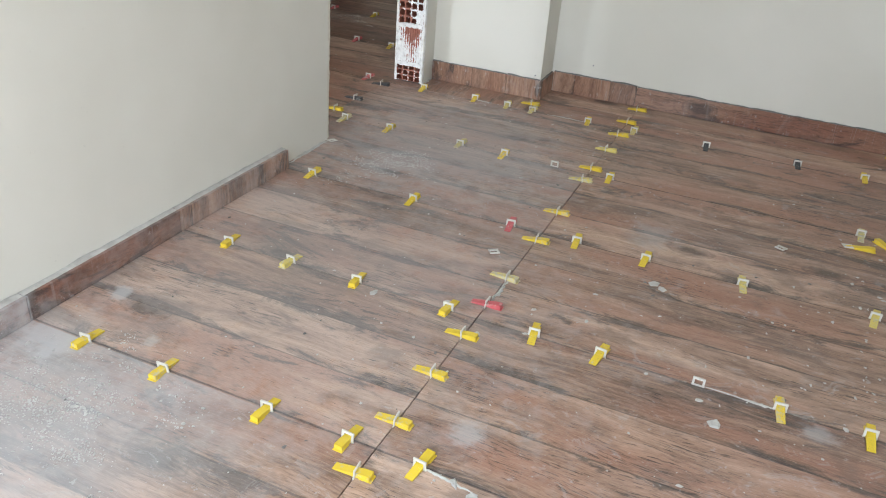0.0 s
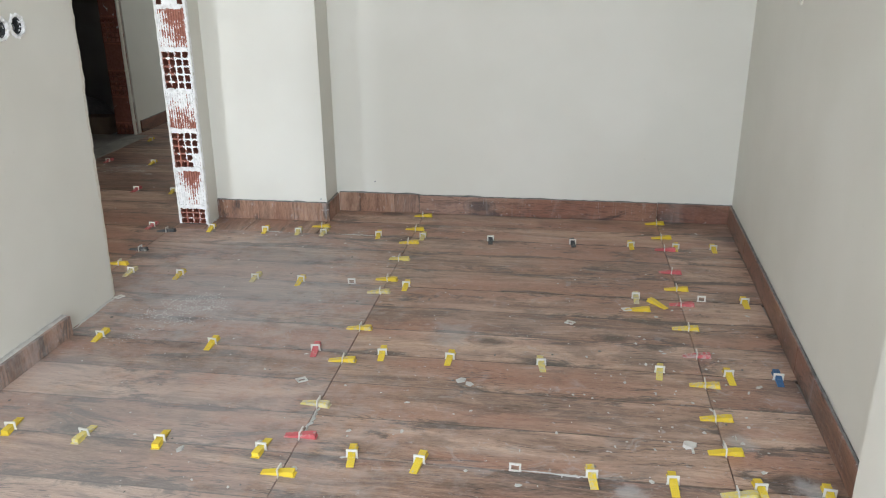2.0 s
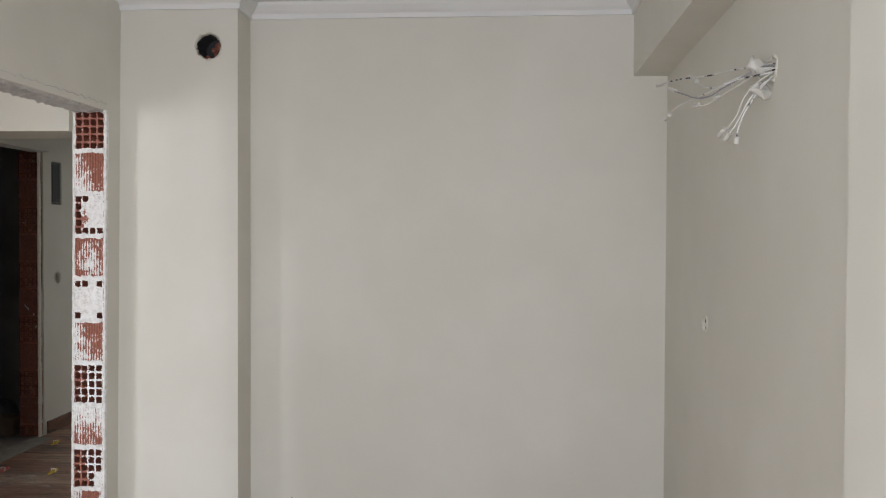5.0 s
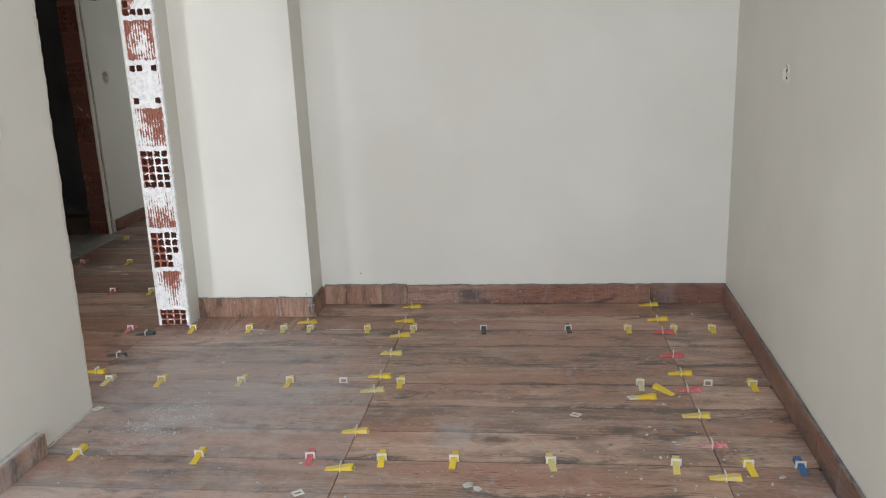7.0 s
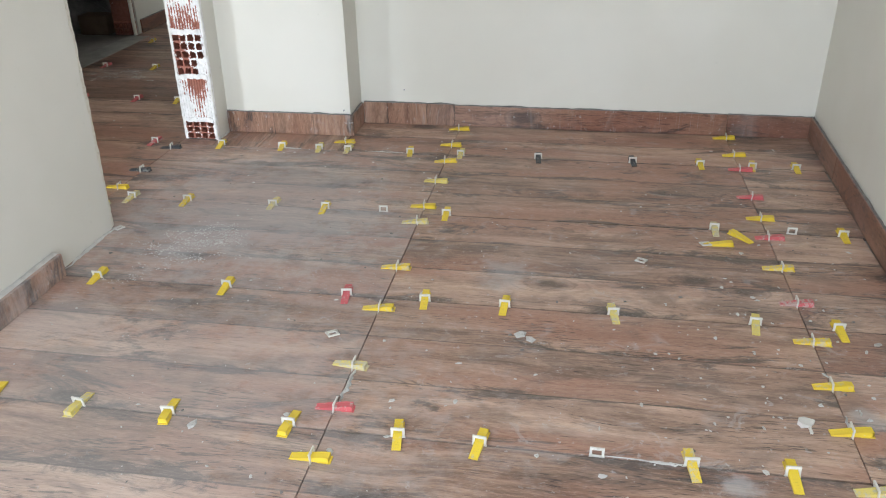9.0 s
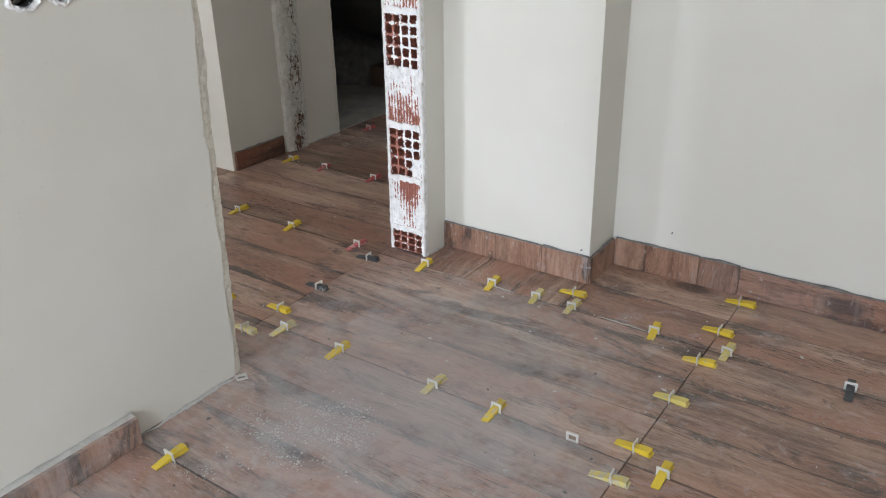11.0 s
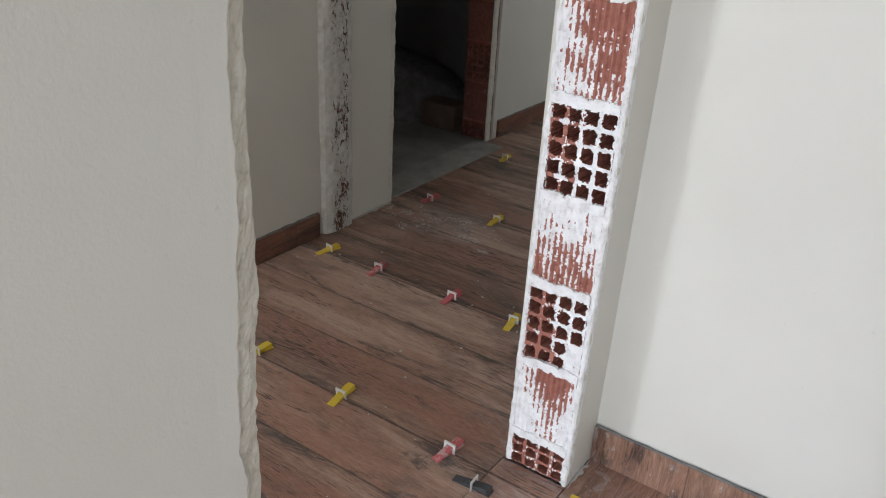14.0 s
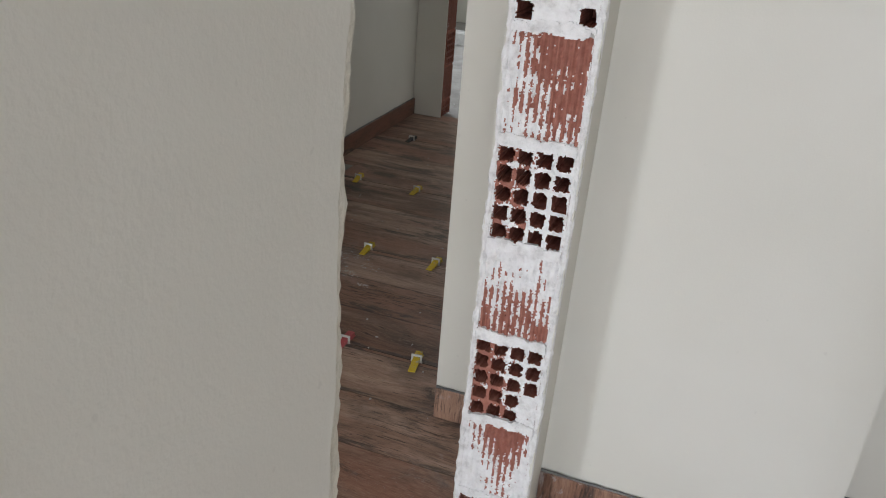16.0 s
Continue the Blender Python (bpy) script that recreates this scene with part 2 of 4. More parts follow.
    for x0, x1, soft, y0, y1, k in ((-1.08, -0.05, 0.6, 1.19, 1.787, 0.42), (-1.245, 0.0, 0.006, 2.998, 3.6, 0.2), (-1.08, 0.0, 0.006, 2.396, 2.998, 0.07), (-1.245, 0.0, 0.3, 3.6, 4.2, 0.1)):
        inside = n.math("MULTIPLY", n.math("MULTIPLY", n.step(px, x0 - 0.003, x0 + 0.003), n.step(px, x1 + 0.003, x1 - soft)), n.math("MULTIPLY", n.step(py, y0 - 0.003, y0 + 0.003), n.step(py, y1 + 0.002, y1 - 0.002)))
        dust = n.math("ADD", dust, n.math("MULTIPLY", n.math("MULTIPLY", inside, cloudy), k))
    tracked = n.math("ADD", 0.18, n.math("MULTIPLY", n.step(n.math("ADD", n.add("SeparateXYZ", Vector=pos).outputs[0], n.math("MULTIPLY", n.math("SUBTRACT", n.noise(pos, 4, 3), 0.5), 0.5)), -1.6, -1.0), 0.82))
    dust = n.math("MINIMUM", n.math("MULTIPLY", n.math("MULTIPLY", dust, tracked), dusty), 0.85)
    c = n.mix(dust, c, rgb(0.53, 0.53, 0.535))
    relief = n.math("SUBTRACT", n.math("MULTIPLY", streak, 0.5), n.math("MULTIPLY", dark, 0.6))
    n.bump(relief, 0.25, 0.002)
    return n.done(c, n.math("ADD", 0.36, n.math("MULTIPLY", dust, 0.5)), 0.42)


WOOD = wood_tile("wood_look_tile")
WOOD_CROSS = wood_tile("wood_look_tile_cross", 1, (1.0, 1.0, 1.0), 1.0, 0.4)
WOOD_SKIRT = wood_tile("wood_look_skirting", 3, (0.6, 0.48, 0.44), 0.9, 0.55)
WOOD_SKIRT_UP = wood_tile("wood_look_skirting_upright", 2, (0.8, 0.72, 0.68), 1.2, 0.6, 0.3)


def plastic(name, col, dusty=0.0):
    n = Nodes(name)
    p = n.add("NewGeometry").outputs["Position"]
    rnd = n.add("ObjectInfo").outputs["Random"]
    d = n.step(n.math("ADD", n.noise(p, 70, 5, 0.7), n.math("MULTIPLY", n.math("SUBTRACT", rnd, 0.5), 0.25)), 0.62 - dusty, 0.75 - dusty)
    c = n.mix(n.math("MULTIPLY", d, 0.7), rgb(*col), rgb(0.52, 0.5, 0.45))
    n.bump(n.noise(p, 300, 2), 0.1, 0.001)
    return n.done(c, n.math("ADD", 0.38, n.math("MULTIPLY", d, 0.4)), 0.4)


YELLOW = plastic("yellow_plastic", (0.77, 0.57, 0.05), 0.03)
YELLOW_DUSTY = plastic("dusty_yellow_plastic", (0.7, 0.58, 0.16), 0.16)
RED = plastic("red_plastic", (0.58, 0.125, 0.135), 0.1)
BLACK = plastic("black_plastic", (0.065, 0.068, 0.072), 0.03)
BLUE = plastic("blue_plastic", (0.05, 0.14, 0.29), 0.04)
WHITE = plastic("white_plastic", (0.66, 0.64, 0.595), 0.0)


def concrete(name, a, b, s=1.0):
    n = Nodes(name)
    p = n.add("NewGeometry").outputs["Position"]
    c = n.ramp(n.noise(p, 5 * s, 8, 0.65), [(0.3, a), (0.7, b)])
    n.bump(n.noise(p, 60 * s, 6, 0.7), 0.6, 0.01)
    return n.done(c, 0.9, 0.2)


SCREED = concrete("screed", (0.24, 0.23, 0.21), (0.42, 0.4, 0.37))
GROUT = concrete("joint_mortar", (0.05, 0.047, 0.043), (0.11, 0.1, 0.09))
MORTAR = concrete("dried_mortar", (0.45, 0.44, 0.42), (0.68, 0.67, 0.64), 4)
MORTAR_PALE = concrete("raw_concrete", (0.3, 0.29, 0.27), (0.48, 0.46, 0.42), 2)
MORTAR_DARK = concrete("grey_mortar", (0.13, 0.13, 0.125), (0.3, 0.29, 0.28), 4)
CARD = concrete("clay_block", (0.14, 0.1, 0.075), (0.22, 0.16, 0.12), 2)


def plain(name, col, rough=0.5, metal=0.0):
    n = Nodes(name)
    return n.done(rgb(*col), rough, 0.4, metal)


CABLE_BLACK = plain("cable_sheath", (0.03, 0.03, 0.033), 0.5)
def splashed():
    n = Nodes("paint_splashed_cable")
    p = n.add("NewGeometry").outputs["Position"]
    return n.done(n.mix(n.step(n.noise(p, 17, 4, 0.6), 0.4, 0.46), rgb(0.04, 0.04, 0.05), rgb(0.7, 0.69, 0.67)), 0.6, 0.3)


PAINTED_CABLE = splashed()
CABLE_GREY = plain("grey_wire", (0.3, 0.3, 0.32), 0.5)

# ---- mesh helpers ----


def mesh_of(name, bm, mats, smooth=False):
    me = bpy.data.meshes.new(name)
    bm.normal_update()
    bm.to_mesh(me)
    bm.free()
    for m in mats if isinstance(mats, (list, tuple)) else (mats,):
        me.materials.append(m)
    if smooth:
        me.polygons.foreach_set("use_smooth", [True] * len(me.polygons))
    return me


def part(name, bm, material, parent, label="", smooth=False):
    ob = new(name, bm if isinstance(bm, bpy.types.Mesh) else mesh_of(name, bm, material, smooth))
    ob.parent = parent
    return tagged(ob, label)


def thing(name, bm, material, label, category, group="", kind="", smooth=False):
    return tagged(new(name, mesh_of(name, bm, material, smooth)), label, category, group, kind)


def box(bm, x0, x1, y0, y1, z0, z1, mat=0):
    vs = [bm.verts.new(p) for p in ((x0, y0, z0), (x1, y0, z0), (x1, y1, z0), (x0, y1, z0), (x0, y0, z1), (x1, y0, z1), (x1, y1, z1), (x0, y1, z1))]
    for q in ((3, 2, 1, 0), (4, 5, 6, 7), (0, 1, 5, 4), (1, 2, 6, 5), (2, 3, 7, 6), (3, 0, 4, 7)):
        bm.faces.new([vs[i] for i in q]).material_index = mat
    return vs


def boxed(x0, x1, y0, y1, z0, z1, bevel=0.0):
    bm = bmesh.new()
    box(bm, x0, x1, y0, y1, z0, z1)
    if bevel:
        bmesh.ops.bevel(bm, geom=bm.edges[:], offset=bevel, segments=2, affect="EDGES", profile=0.5)
    return bm


def prism(points, z0, z1):
    """An upright solid over a plan outline, anticlockwise."""
    bm = bmesh.new()
    lo = [bm.verts.new((x, y, z0)) for x, y in points]
    hi = [bm.verts.new((x, y, z1)) for x, y in points]
    bm.faces.new(lo[::-1])
    bm.faces.new(hi)
    for i in range(len(points)):
        j = (i + 1) % len(points)
        bm.faces.new((lo[i], lo[j], hi[j], hi[i]))
    return bm


def cut(ob, cutters):
    """Take the cutters' shapes out of ob for good."""
    for bm in cutters:
        c = new("cutter", mesh_of("cutter", bm, ob.data.materials[0]))
        m = ob.modifiers.new("cut", "BOOLEAN")
        m.operation, m.solver, m.object = "DIFFERENCE", "EXACT", c
        dg = bpy.context.evaluated_depsgraph_get()
        me = bpy.data.meshes.new_from_object(ob.evaluated_get(dg))
        ob.modifiers.clear()
        ob.data = me
        bpy.data.objects.remove(c)
    return ob


def ragged_plug(centre, axis, r, depth, rag=0.12, seg=26, seed=1):
    """A rough round plug, to cut a knocked-out hole with."""
    rng = random.Random(seed)
    bm = bmesh.new()
    rad = [r * (1 + rng.uniform(-rag, rag)) for _ in range(seg)]
    rings = []
    for d in (-0.03 if depth > 0 else 0.03, depth):
        ring = []
        for i in range(seg):
            a = 2 * math.pi * i / seg
            u, v = rad[i] * math.cos(a), rad[i] * math.sin(a)
            p = (d, u, v) if axis == "x" else (u, d, v)
            ring.append(bm.verts.new(Vector(centre) + Vector(p)))
        rings.append(ring)
    for i in range(seg):
        j = (i + 1) % seg
        bm.faces.new((rings[0][i], rings[0][j], rings[1][j], rings[1][i]))
    bm.faces.new(rings[0])
    bm.faces.new(rings[1])
    bmesh.ops.recalc_face_normals(bm, faces=bm.faces[:])
    return bm


def collar(centre, axis, r, out, seed=1, seg=40, wide=0.35):
    """A crumbled ring of plaster round a hole; out is the way out of the wall."""
    rng = random.Random(seed)
    bm = bmesh.new()
    rings = []
    for k, (f, h) in enumerate(((0.9, -0.012), (0.98, 0.003), (1.0 + wide * 0.5, 0.004), (1.0 + wide, 0.0005))):
        ring = []
        for i in range(seg):
            a = 2 * math.pi * i / seg
            q = r * f * (1 + (0.09 if k else 0.05) * (noise.noise((3 * math.cos(a), 3 * math.sin(a), seed + k * 0.3)) * 2) + rng.uniform(-0.03, 0.03))
            hh = h + (rng.uniform(0, 0.004) if 0 < k < 3 else 0)
            u, v = q * math.cos(a), q * math.sin(a)
            p = (hh * out, u, v) if axis == "x" else (u, hh * out, v)
            ring.append(bm.verts.new(Vector(centre) + Vector(p)))
        rings.append(ring)
    for a, b in zip(rings, rings[1:]):
        for i in range(seg):
            j = (i + 1) % seg
            bm.faces.new((a[i], a[j], b[j], b[i]))
    bmesh.ops.recalc_face_normals(bm, faces=bm.faces[:])
    return bm


def rough_strip(rail, z0, z1, amp, seed, dz=0.018, freq=28.0):
    """A broken plaster edge: a plan outline (open) drawn up from z0 to z1 and roughened. The first and last point stay put."""
    bm = bmesh.new()
    nz = max(2, int((z1 - z0) / dz))
    grid = []
    for k in range(nz + 1):
        z = z0 + (z1 - z0) * k / nz
        row = []
        for i, (x, y) in enumerate(rail):
            p = Vector((x, y, z))
            if 0 < i < len(rail) - 1:
                w = Vector((noise.noise((x * freq, y * freq, z * freq * 0.8 + seed)), noise.noise((x * freq + 9, y * freq, z * freq * 0.8 + seed)), 0))
                w2 = Vector((noise.noise((x * 90, y * 90, z * 85 + seed)), noise.noise((x * 90 + 5, y * 90, z * 85 + seed)), 0))
                w3 = Vector((noise.noise((x * 210, y * 210, z * 190 + seed)), noise.noise((x * 210 + 5, y * 210, z * 190 + seed)), 0))
                p += amp * w + amp * 0.8 * w2 + amp * 0.45 * w3
            elif i == 0 or i == len(rail) - 1:
                s = amp * 2.2 * noise.noise((seed * 1.7 + i, 0.3, z * 9.0)) + amp * noise.noise((seed + i, 1.3, z * 47.0))
                q = rail[1] if i == 0 else rail[-2]
                d = Vector((x - q[0], y - q[1], 0)).normalized()
                p += d * s
            row.append(bm.verts.new(p))
        grid.append(row)
    for a, b in zip(grid, grid[1:]):
        for i in range(len(rail) - 1):
            bm.faces.new((a[i], a[i + 1], b[i + 1], b[i]))
    return bm


# ---- the place in plan (metres) ----
LX = -1.079          # room face of the wall with the doorway
LX2 = -1.24          # its hall face
DOOR0, DOOR1 = 3.367, 4.267
HEAD = 2.06
BACK = 4.598
COLY, COLX = 4.402, -0.482
CEIL = 2.64
CY = 4.58            # face of the wall across the passage
PX0, PX1 = -2.43, -1.41
REAR = -0.1
HALL_REAR = -1.9


def wall_x(y):
    """The right wall stands slightly askew."""
    return 1.487 + 0.0335 * (y - 2.2)


# ---- structure ----
def structure(name, bm, material, label, category="wall"):
    return thing(name, bm, material, label, category, "", "structure")


floor = structure("floor", boxed(-4.4, 2.1, HALL_REAR - 0.2, 10.6, -0.2, -0.0105), SCREED, "grey screed under wood-look tiles laid with open joints", "floor")
structure("ceiling", boxed(-4.4, 2.1, HALL_REAR - 0.2, 10.6, CEIL, CEIL + 0.15), CEILING, "smooth white painted ceiling", "ceiling")



def leaning(y0, y1, lean, x0, x1, z0, z1):
    """A wall whose far end leans towards +y by lean for each metre of height."""
    bm = boxed(x0, x1, y0, y1, z0, z1)
    for v in bm.verts:
        if abs(v.co.y - y1) < 1e-6:
            v.co.y += lean * v.co.z
    return bm


LEAN = 0.034
wall_left = structure("wall_left", leaning(HALL_REAR, DOOR0 - 0.06, LEAN, LX2, LX, -0.01, CEIL), PAINT, "off-white painted plaster wall beside the doorway, with knocked-out socket holes")
SOCKETS_L = ((LX, 3.057, 1.1, 0.032), (LX, 2.975, 1.096, 0.031))
cut(wall_left, [ragged_plug((LX, y, z), "x", r, -0.075, 0.06, seed=i + 3) for i, (x, y, z, r) in enumerate(SOCKETS_L)])
PIER_LEAN = 0.01
lintel = boxed(LX2 + 0.0005, LX - 0.0005, DOOR0 - 0.02, DOOR1 + 0.003, HEAD, CEIL)
for v in lintel.verts:
    v.co.x += PIER_LEAN * v.co.z * (v.co.y > DOOR1)
structure("wall_lintel", lintel, PAINT, "off-white painted wall above the rough doorway")
structure("wall_back", boxed(COLX, 1.9, BACK, BACK + 0.15, -0.01, CEIL), PAINT, "off-white painted plaster back wall")
wall_right = structure("wall_right", prism([(wall_x(2.0), 2.0), (1.75, 2.0), (1.75, BACK), (wall_x(BACK), BACK)], -0.01, CEIL), PAINT, "off-white painted wall with a socket hole and loose cables")
SOCKET_R = (wall_x(3.73), 3.73, 1.158)
CABLE_AT = (wall_x(2.94), 2.94, 1.957)
cut(wall_right, [ragged_plug(SOCKET_R, "x", 0.03, 0.06, 0.05, seed=8),
                 ragged_plug(CABLE_AT, "x", 0.03, 0.07, 0.3, seed=9)])
column = structure("column", prism([(PX1, 4.61), (LX2, 4.61), (LX2, COLY + 0.03), (LX, COLY), (COLX, COLY), (COLX, BACK + 0.3), (PX1, BACK + 0.3)], -0.01, CEIL), PAINT,
                   "off-white painted column with a round flue hole near the ceiling", "column")
cut(column, [ragged_plug((-0.625, COLY, 2.38), "y", 0.063, 0.14, 0.05, seed=5)])
structure("column_right", boxed(1.372, 1.75, REAR, 2.13, -0.01, CEIL), PAINT, "off-white painted column in the side wall", "column")
structure("beam", prism([(1.362, 2.13), (1.75, 2.13), (1.75, BACK), (1.405, BACK)], 2.26, CEIL), PAINT, "off-white painted beam along the side wall", "beam")
# rear wall with a wide window
for nm, x0, x1, z0, z1 in (("wall_rear_a", LX, -0.85, -0.01, CEIL),
                           ("wall_rear_d", -0.85, 1.35, -0.01, 0.25), ("wall_rear_e", -0.85, 1.35, 2.35, CEIL), ("wall_rear_f", 1.35, 2.1, -0.01, CEIL)):
    structure(nm, boxed(x0, x1, REAR - 0.2, REAR, z0, z1), PAINT, "off-white painted outer wall round the window openings")

# hall and passage
structure("wall_hall_rear", boxed(-4.4, LX, HALL_REAR - 0.2, HALL_REAR, -0.01, CEIL), PAINT, "off-white painted hall wall")
structure("wall_hall_end", boxed(-4.25, PX0, 4.548, 4.7, -0.01, CEIL), PAINT, "bright white painted wall end beside the passage")
for nm, y0, y1, z0, z1 in (("wall_hall_side_a", HALL_REAR, -1.35, -0.01, CEIL), ("wall_hall_side_b", -1.35, -0.1, -0.01, 0.65), ("wall_hall_side_c", -1.35, -0.1, 2.15, CEIL), ("wall_hall_side_d", -0.1, 4.7, -0.01, CEIL)):
    structure(nm, boxed(-4.4, -4.25, y0, y1, z0, z1), PAINT, "off-white painted hall wall round the window opening")
structure("wall_passage_lintel", boxed(PX0, PX1, CY, 4.9, 2.005, CEIL), PAINT, "white painted lintel over the passage")
DX0, DY0, DY1, DHEAD = -2.55, 5.33, 6.25, 2.07
structure("wall_passage_left", boxed(DX0, PX0, 4.7, DY0 - 0.008, -0.01, CEIL), PAINT, "beige painted passage wall before an open doorway")
structure("wall_passage_head", boxed(DX0 - 0.06, PX0 - 0.04, DY0 - 0.008, DY1, DHEAD, CEIL), PAINT, "painted wall over the dark doorway")
FX = -2.56
wall_far = structure("wall_passage_far", boxed(FX - 0.13, FX, DY1 + 0.06, 7.26, -0.01, CEIL), PAINT, "beige painted passage wall beyond the doorway")
cut(wall_far, [boxed(FX - 0.08, FX + 0.02, 6.42, 6.56, 1.7, 2.02), ragged_plug((FX, 6.5, 1.15), "x", 0.04, -0.06, 0.05, seed=12)])
structure("wall_passage_right", boxed(PX1 - 0.0, PX1 + 0.15, BACK + 0.3, 7.26, -0.01, CEIL), PAINT, "off-white painted passage wall")
structure("wall_passage_end", boxed(-2.75, -2.38 - 0.064, 7.262, 7.4, -0.01, CEIL), PAINT, "painted wall end at the far room's doorway")
structure("wall_passage_end_b", boxed(-1.5, -1.25, 7.262, 7.4, -0.01, CEIL), PAINT, "painted wall at the far room's doorway")
structure("wall_passage_end_head", boxed(-2.38, -1.5, 7.262, 7.4, 2.07, CEIL), PAINT, "painted lintel of the far room")
# far bright room
for nm, y0, y1, z0, z1 in (("wall_far_room_left_a", 7.4, 7.9, -0.01, CEIL), ("wall_far_room_left_b", 7.9, 9.4, -0.01, 0.65), ("wall_far_room_left_c", 7.9, 9.4, 2.15, CEIL), ("wall_far_room_left_d", 9.4, 10.6, -0.01, CEIL)):
    structure(nm, boxed(-3.6, -3.45, y0, y1, z0, z1), PAINT, "white painted far room wall round the window opening")
structure("wall_far_room_front", boxed(-3.6, -2.75, 7.27, 7.4, -0.01, CEIL), PAINT, "white painted far room wall")
structure("wall_far_room_right", boxed(-0.4, -0.25, 7.4, 10.6, -0.01, CEIL), PAINT, "white painted far room wall")
structure("wall_far_room_front_b", boxed(-1.25, -0.25, 7.27, 7.4, -0.01, CEIL), PAINT, "white painted far room wall")
structure("wall_far_room_end", boxed(-3.6, -0.25, 10.5, 10.6, -0.01, CEIL), PAINT, "white painted far room wall")
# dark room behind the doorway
structure("wall_dark_room_back", boxed(-4.4, -4.25, 4.7, 7.4, -0.01, CEIL), GREY_WALL, "rough dark grey wall of an unlit room")
structure("wall_dark_room_side", boxed(-4.25, DX0, 4.702, 4.78, -0.01, CEIL), GREY_WALL, "rough dark grey wall of an unlit room")
structure("wall_dark_room_end", boxed(-4.25, FX - 0.13, 7.15, 7.268, -0.01, CEIL), GREY_WALL, "rough dark grey wall of an unlit room")

# cornice of the room, in stepped profile, mitred round the column
PROFILE = ((0.0, -0.085), (0.012, -0.085), (0.014, -0.062), (0.03, -0.05), (0.05, -0.028), (0.056, -0.012), (0.085, -0.01), (0.085, 0.0))


def cornice(path):
    """A moulding swept along a plan polyline whose left side is the room."""
    bm = bmesh.new()
    rows = []
    n = len(path)
    for i, p in enumerate(path):
        p = Vector(p)
        d0 = (p - Vector(path[i - 1])).normalized() if i else None
        d1 = (Vector(path[i + 1]) - p).normalized() if i < n - 1 else None
        d0, d1 = d0 or d1, d1 or d0
        n0, n1 = Vector((-d0.y, d0.x)), Vector((-d1.y, d1.x))
        m = (n0 + n1) / (1 + n0.dot(n1))
        rows.append([bm.verts.new((p.x + m.x * u, p.y + m.y * u, CEIL + v)) for u, v in PROFILE])
    for a, b in zip(rows, rows[1:]):
        for k in range(len(PROFILE) - 1):
            bm.faces.new((a[k], b[k], b[k + 1], a[k + 1]))
    bmesh.ops.recalc_face_normals(bm, faces=bm.faces[:])
    return bm


structure("cornice", cornice([(1.372, REAR), (1.362, 2.13), (1.405, BACK), (COLX, BACK), (COLX, COLY), (LX, COLY), (LX, REAR)]), CEILING, "white moulded plaster cornice along the ceiling", "cornice")

# ---- skirting tiles ----
skirting = tagged(new("skirting"), "brown wood-look tile skirting with rough mortar on its top edge", "skirting", "", "structure")


def skirt(x0, y0, x1, y1, h, th, mat, seed):
    """One skirting tile from plan point to plan point; the room is on its left."""
    d = Vector((x1 - x0, y1 - y0, 0))
    ln = d.length - 0.002
    bm = boxed(0, ln, 0, th, 0, h, 0.0012)
    ob = part("skirting_tile", bm, mat, skirting)
    ob.matrix_world = pose(x0, y0, 0.0005, 0, 0, math.degrees(math.atan2(d.y, d.x)))
    # a bead of mortar between tile and wall
    rng = random.Random(seed)
    bead = bmesh.new()
    k = max(3, int(ln / 0.02))
    rows = []
    for i in range(k + 1):
        s = ln * i / k
        top = h + 0.002 + 0.007 * max(0, noise.noise((s * 9, seed, 0.0))) + rng.uniform(0, 0.003)
        rows.append([bead.verts.new((s, w, z)) for w, z in ((th * 0.75, h - 0.002), (th * 0.55, h + 0.002), (0.003, top), (-0.002, h - 0.002))])
    for a, b in zip(rows, rows[1:]):
        for q in range(3):
            bead.faces.new((a[q], b[q], b[q + 1], a[q + 1]))
    part("mortar_bead", bead, MORTAR if th > 0.02 else MORTAR_DARK, ob, "rough mortar on the top edge", True)
    return ob


H = 0.098
y = 3.0
for i, ln in enumerate((0.62, 0.6, 1.1, 1.1, 0.7)):
    if y > REAR:
        skirt(LX + 0.001, y, LX + 0.001, max(REAR, y - ln), 0.076, 0.034, WOOD_SKIRT if i else WOOD_SKIRT_UP, 10 + i)
    y -= ln
for i, (a, b) in enumerate(((COLX, -0.66), (-0.66, LX))):
    skirt(a, COLY - 0.001, b, COLY - 0.001, H, 0.012, WOOD_SKIRT_UP, 20 + i)
skirt(COLX + 0.001, BACK - 0.012, COLX + 0.001, COLY - 0.013, H, 0.012, WOOD_SKIRT_UP, 25)
for i, (a, b, mt) in enumerate(((wall_x(BACK), 1.2, WOOD_SKIRT), (1.2, -0.03, WOOD_SKIRT), (-0.03, -0.165, WOOD_SKIRT_UP), (-0.165, COLX + 0.013, WOOD_SKIRT_UP))):
    skirt(a, BACK - 0.001, b, BACK - 0.001, H if i < 2 else H + 0.004, 0.012, mt, 30 + i)
for i, (a, b) in enumerate(((2.13, 3.05), (3.05, 4.1), (4.1, BACK - 0.014))):
    skirt(wall_x(a) - 0.001, a, wall_x(b) - 0.001, b, H, 0.014, WOOD_SKIRT, 40 + i)
skirt(1.371, REAR, 1.371, 2.13, H, 0.012, WOOD_SKIRT, 44)
# passage
skirt(PX0 + 0.001, 4.885, PX0 + 0.001, 4.56, 0.09, 0.014, WOOD_SKIRT, 50)
skirt(FX + 0.001, 7.26, FX + 0.001, 6.34, 0.09, 0.012, WOOD_SKIRT, 51)
skirt(LX2, 4.609, PX1, 4.609, 0.09, 0.012, WOOD_SKIRT_UP, 52)

# ---- broken plaster edges ----


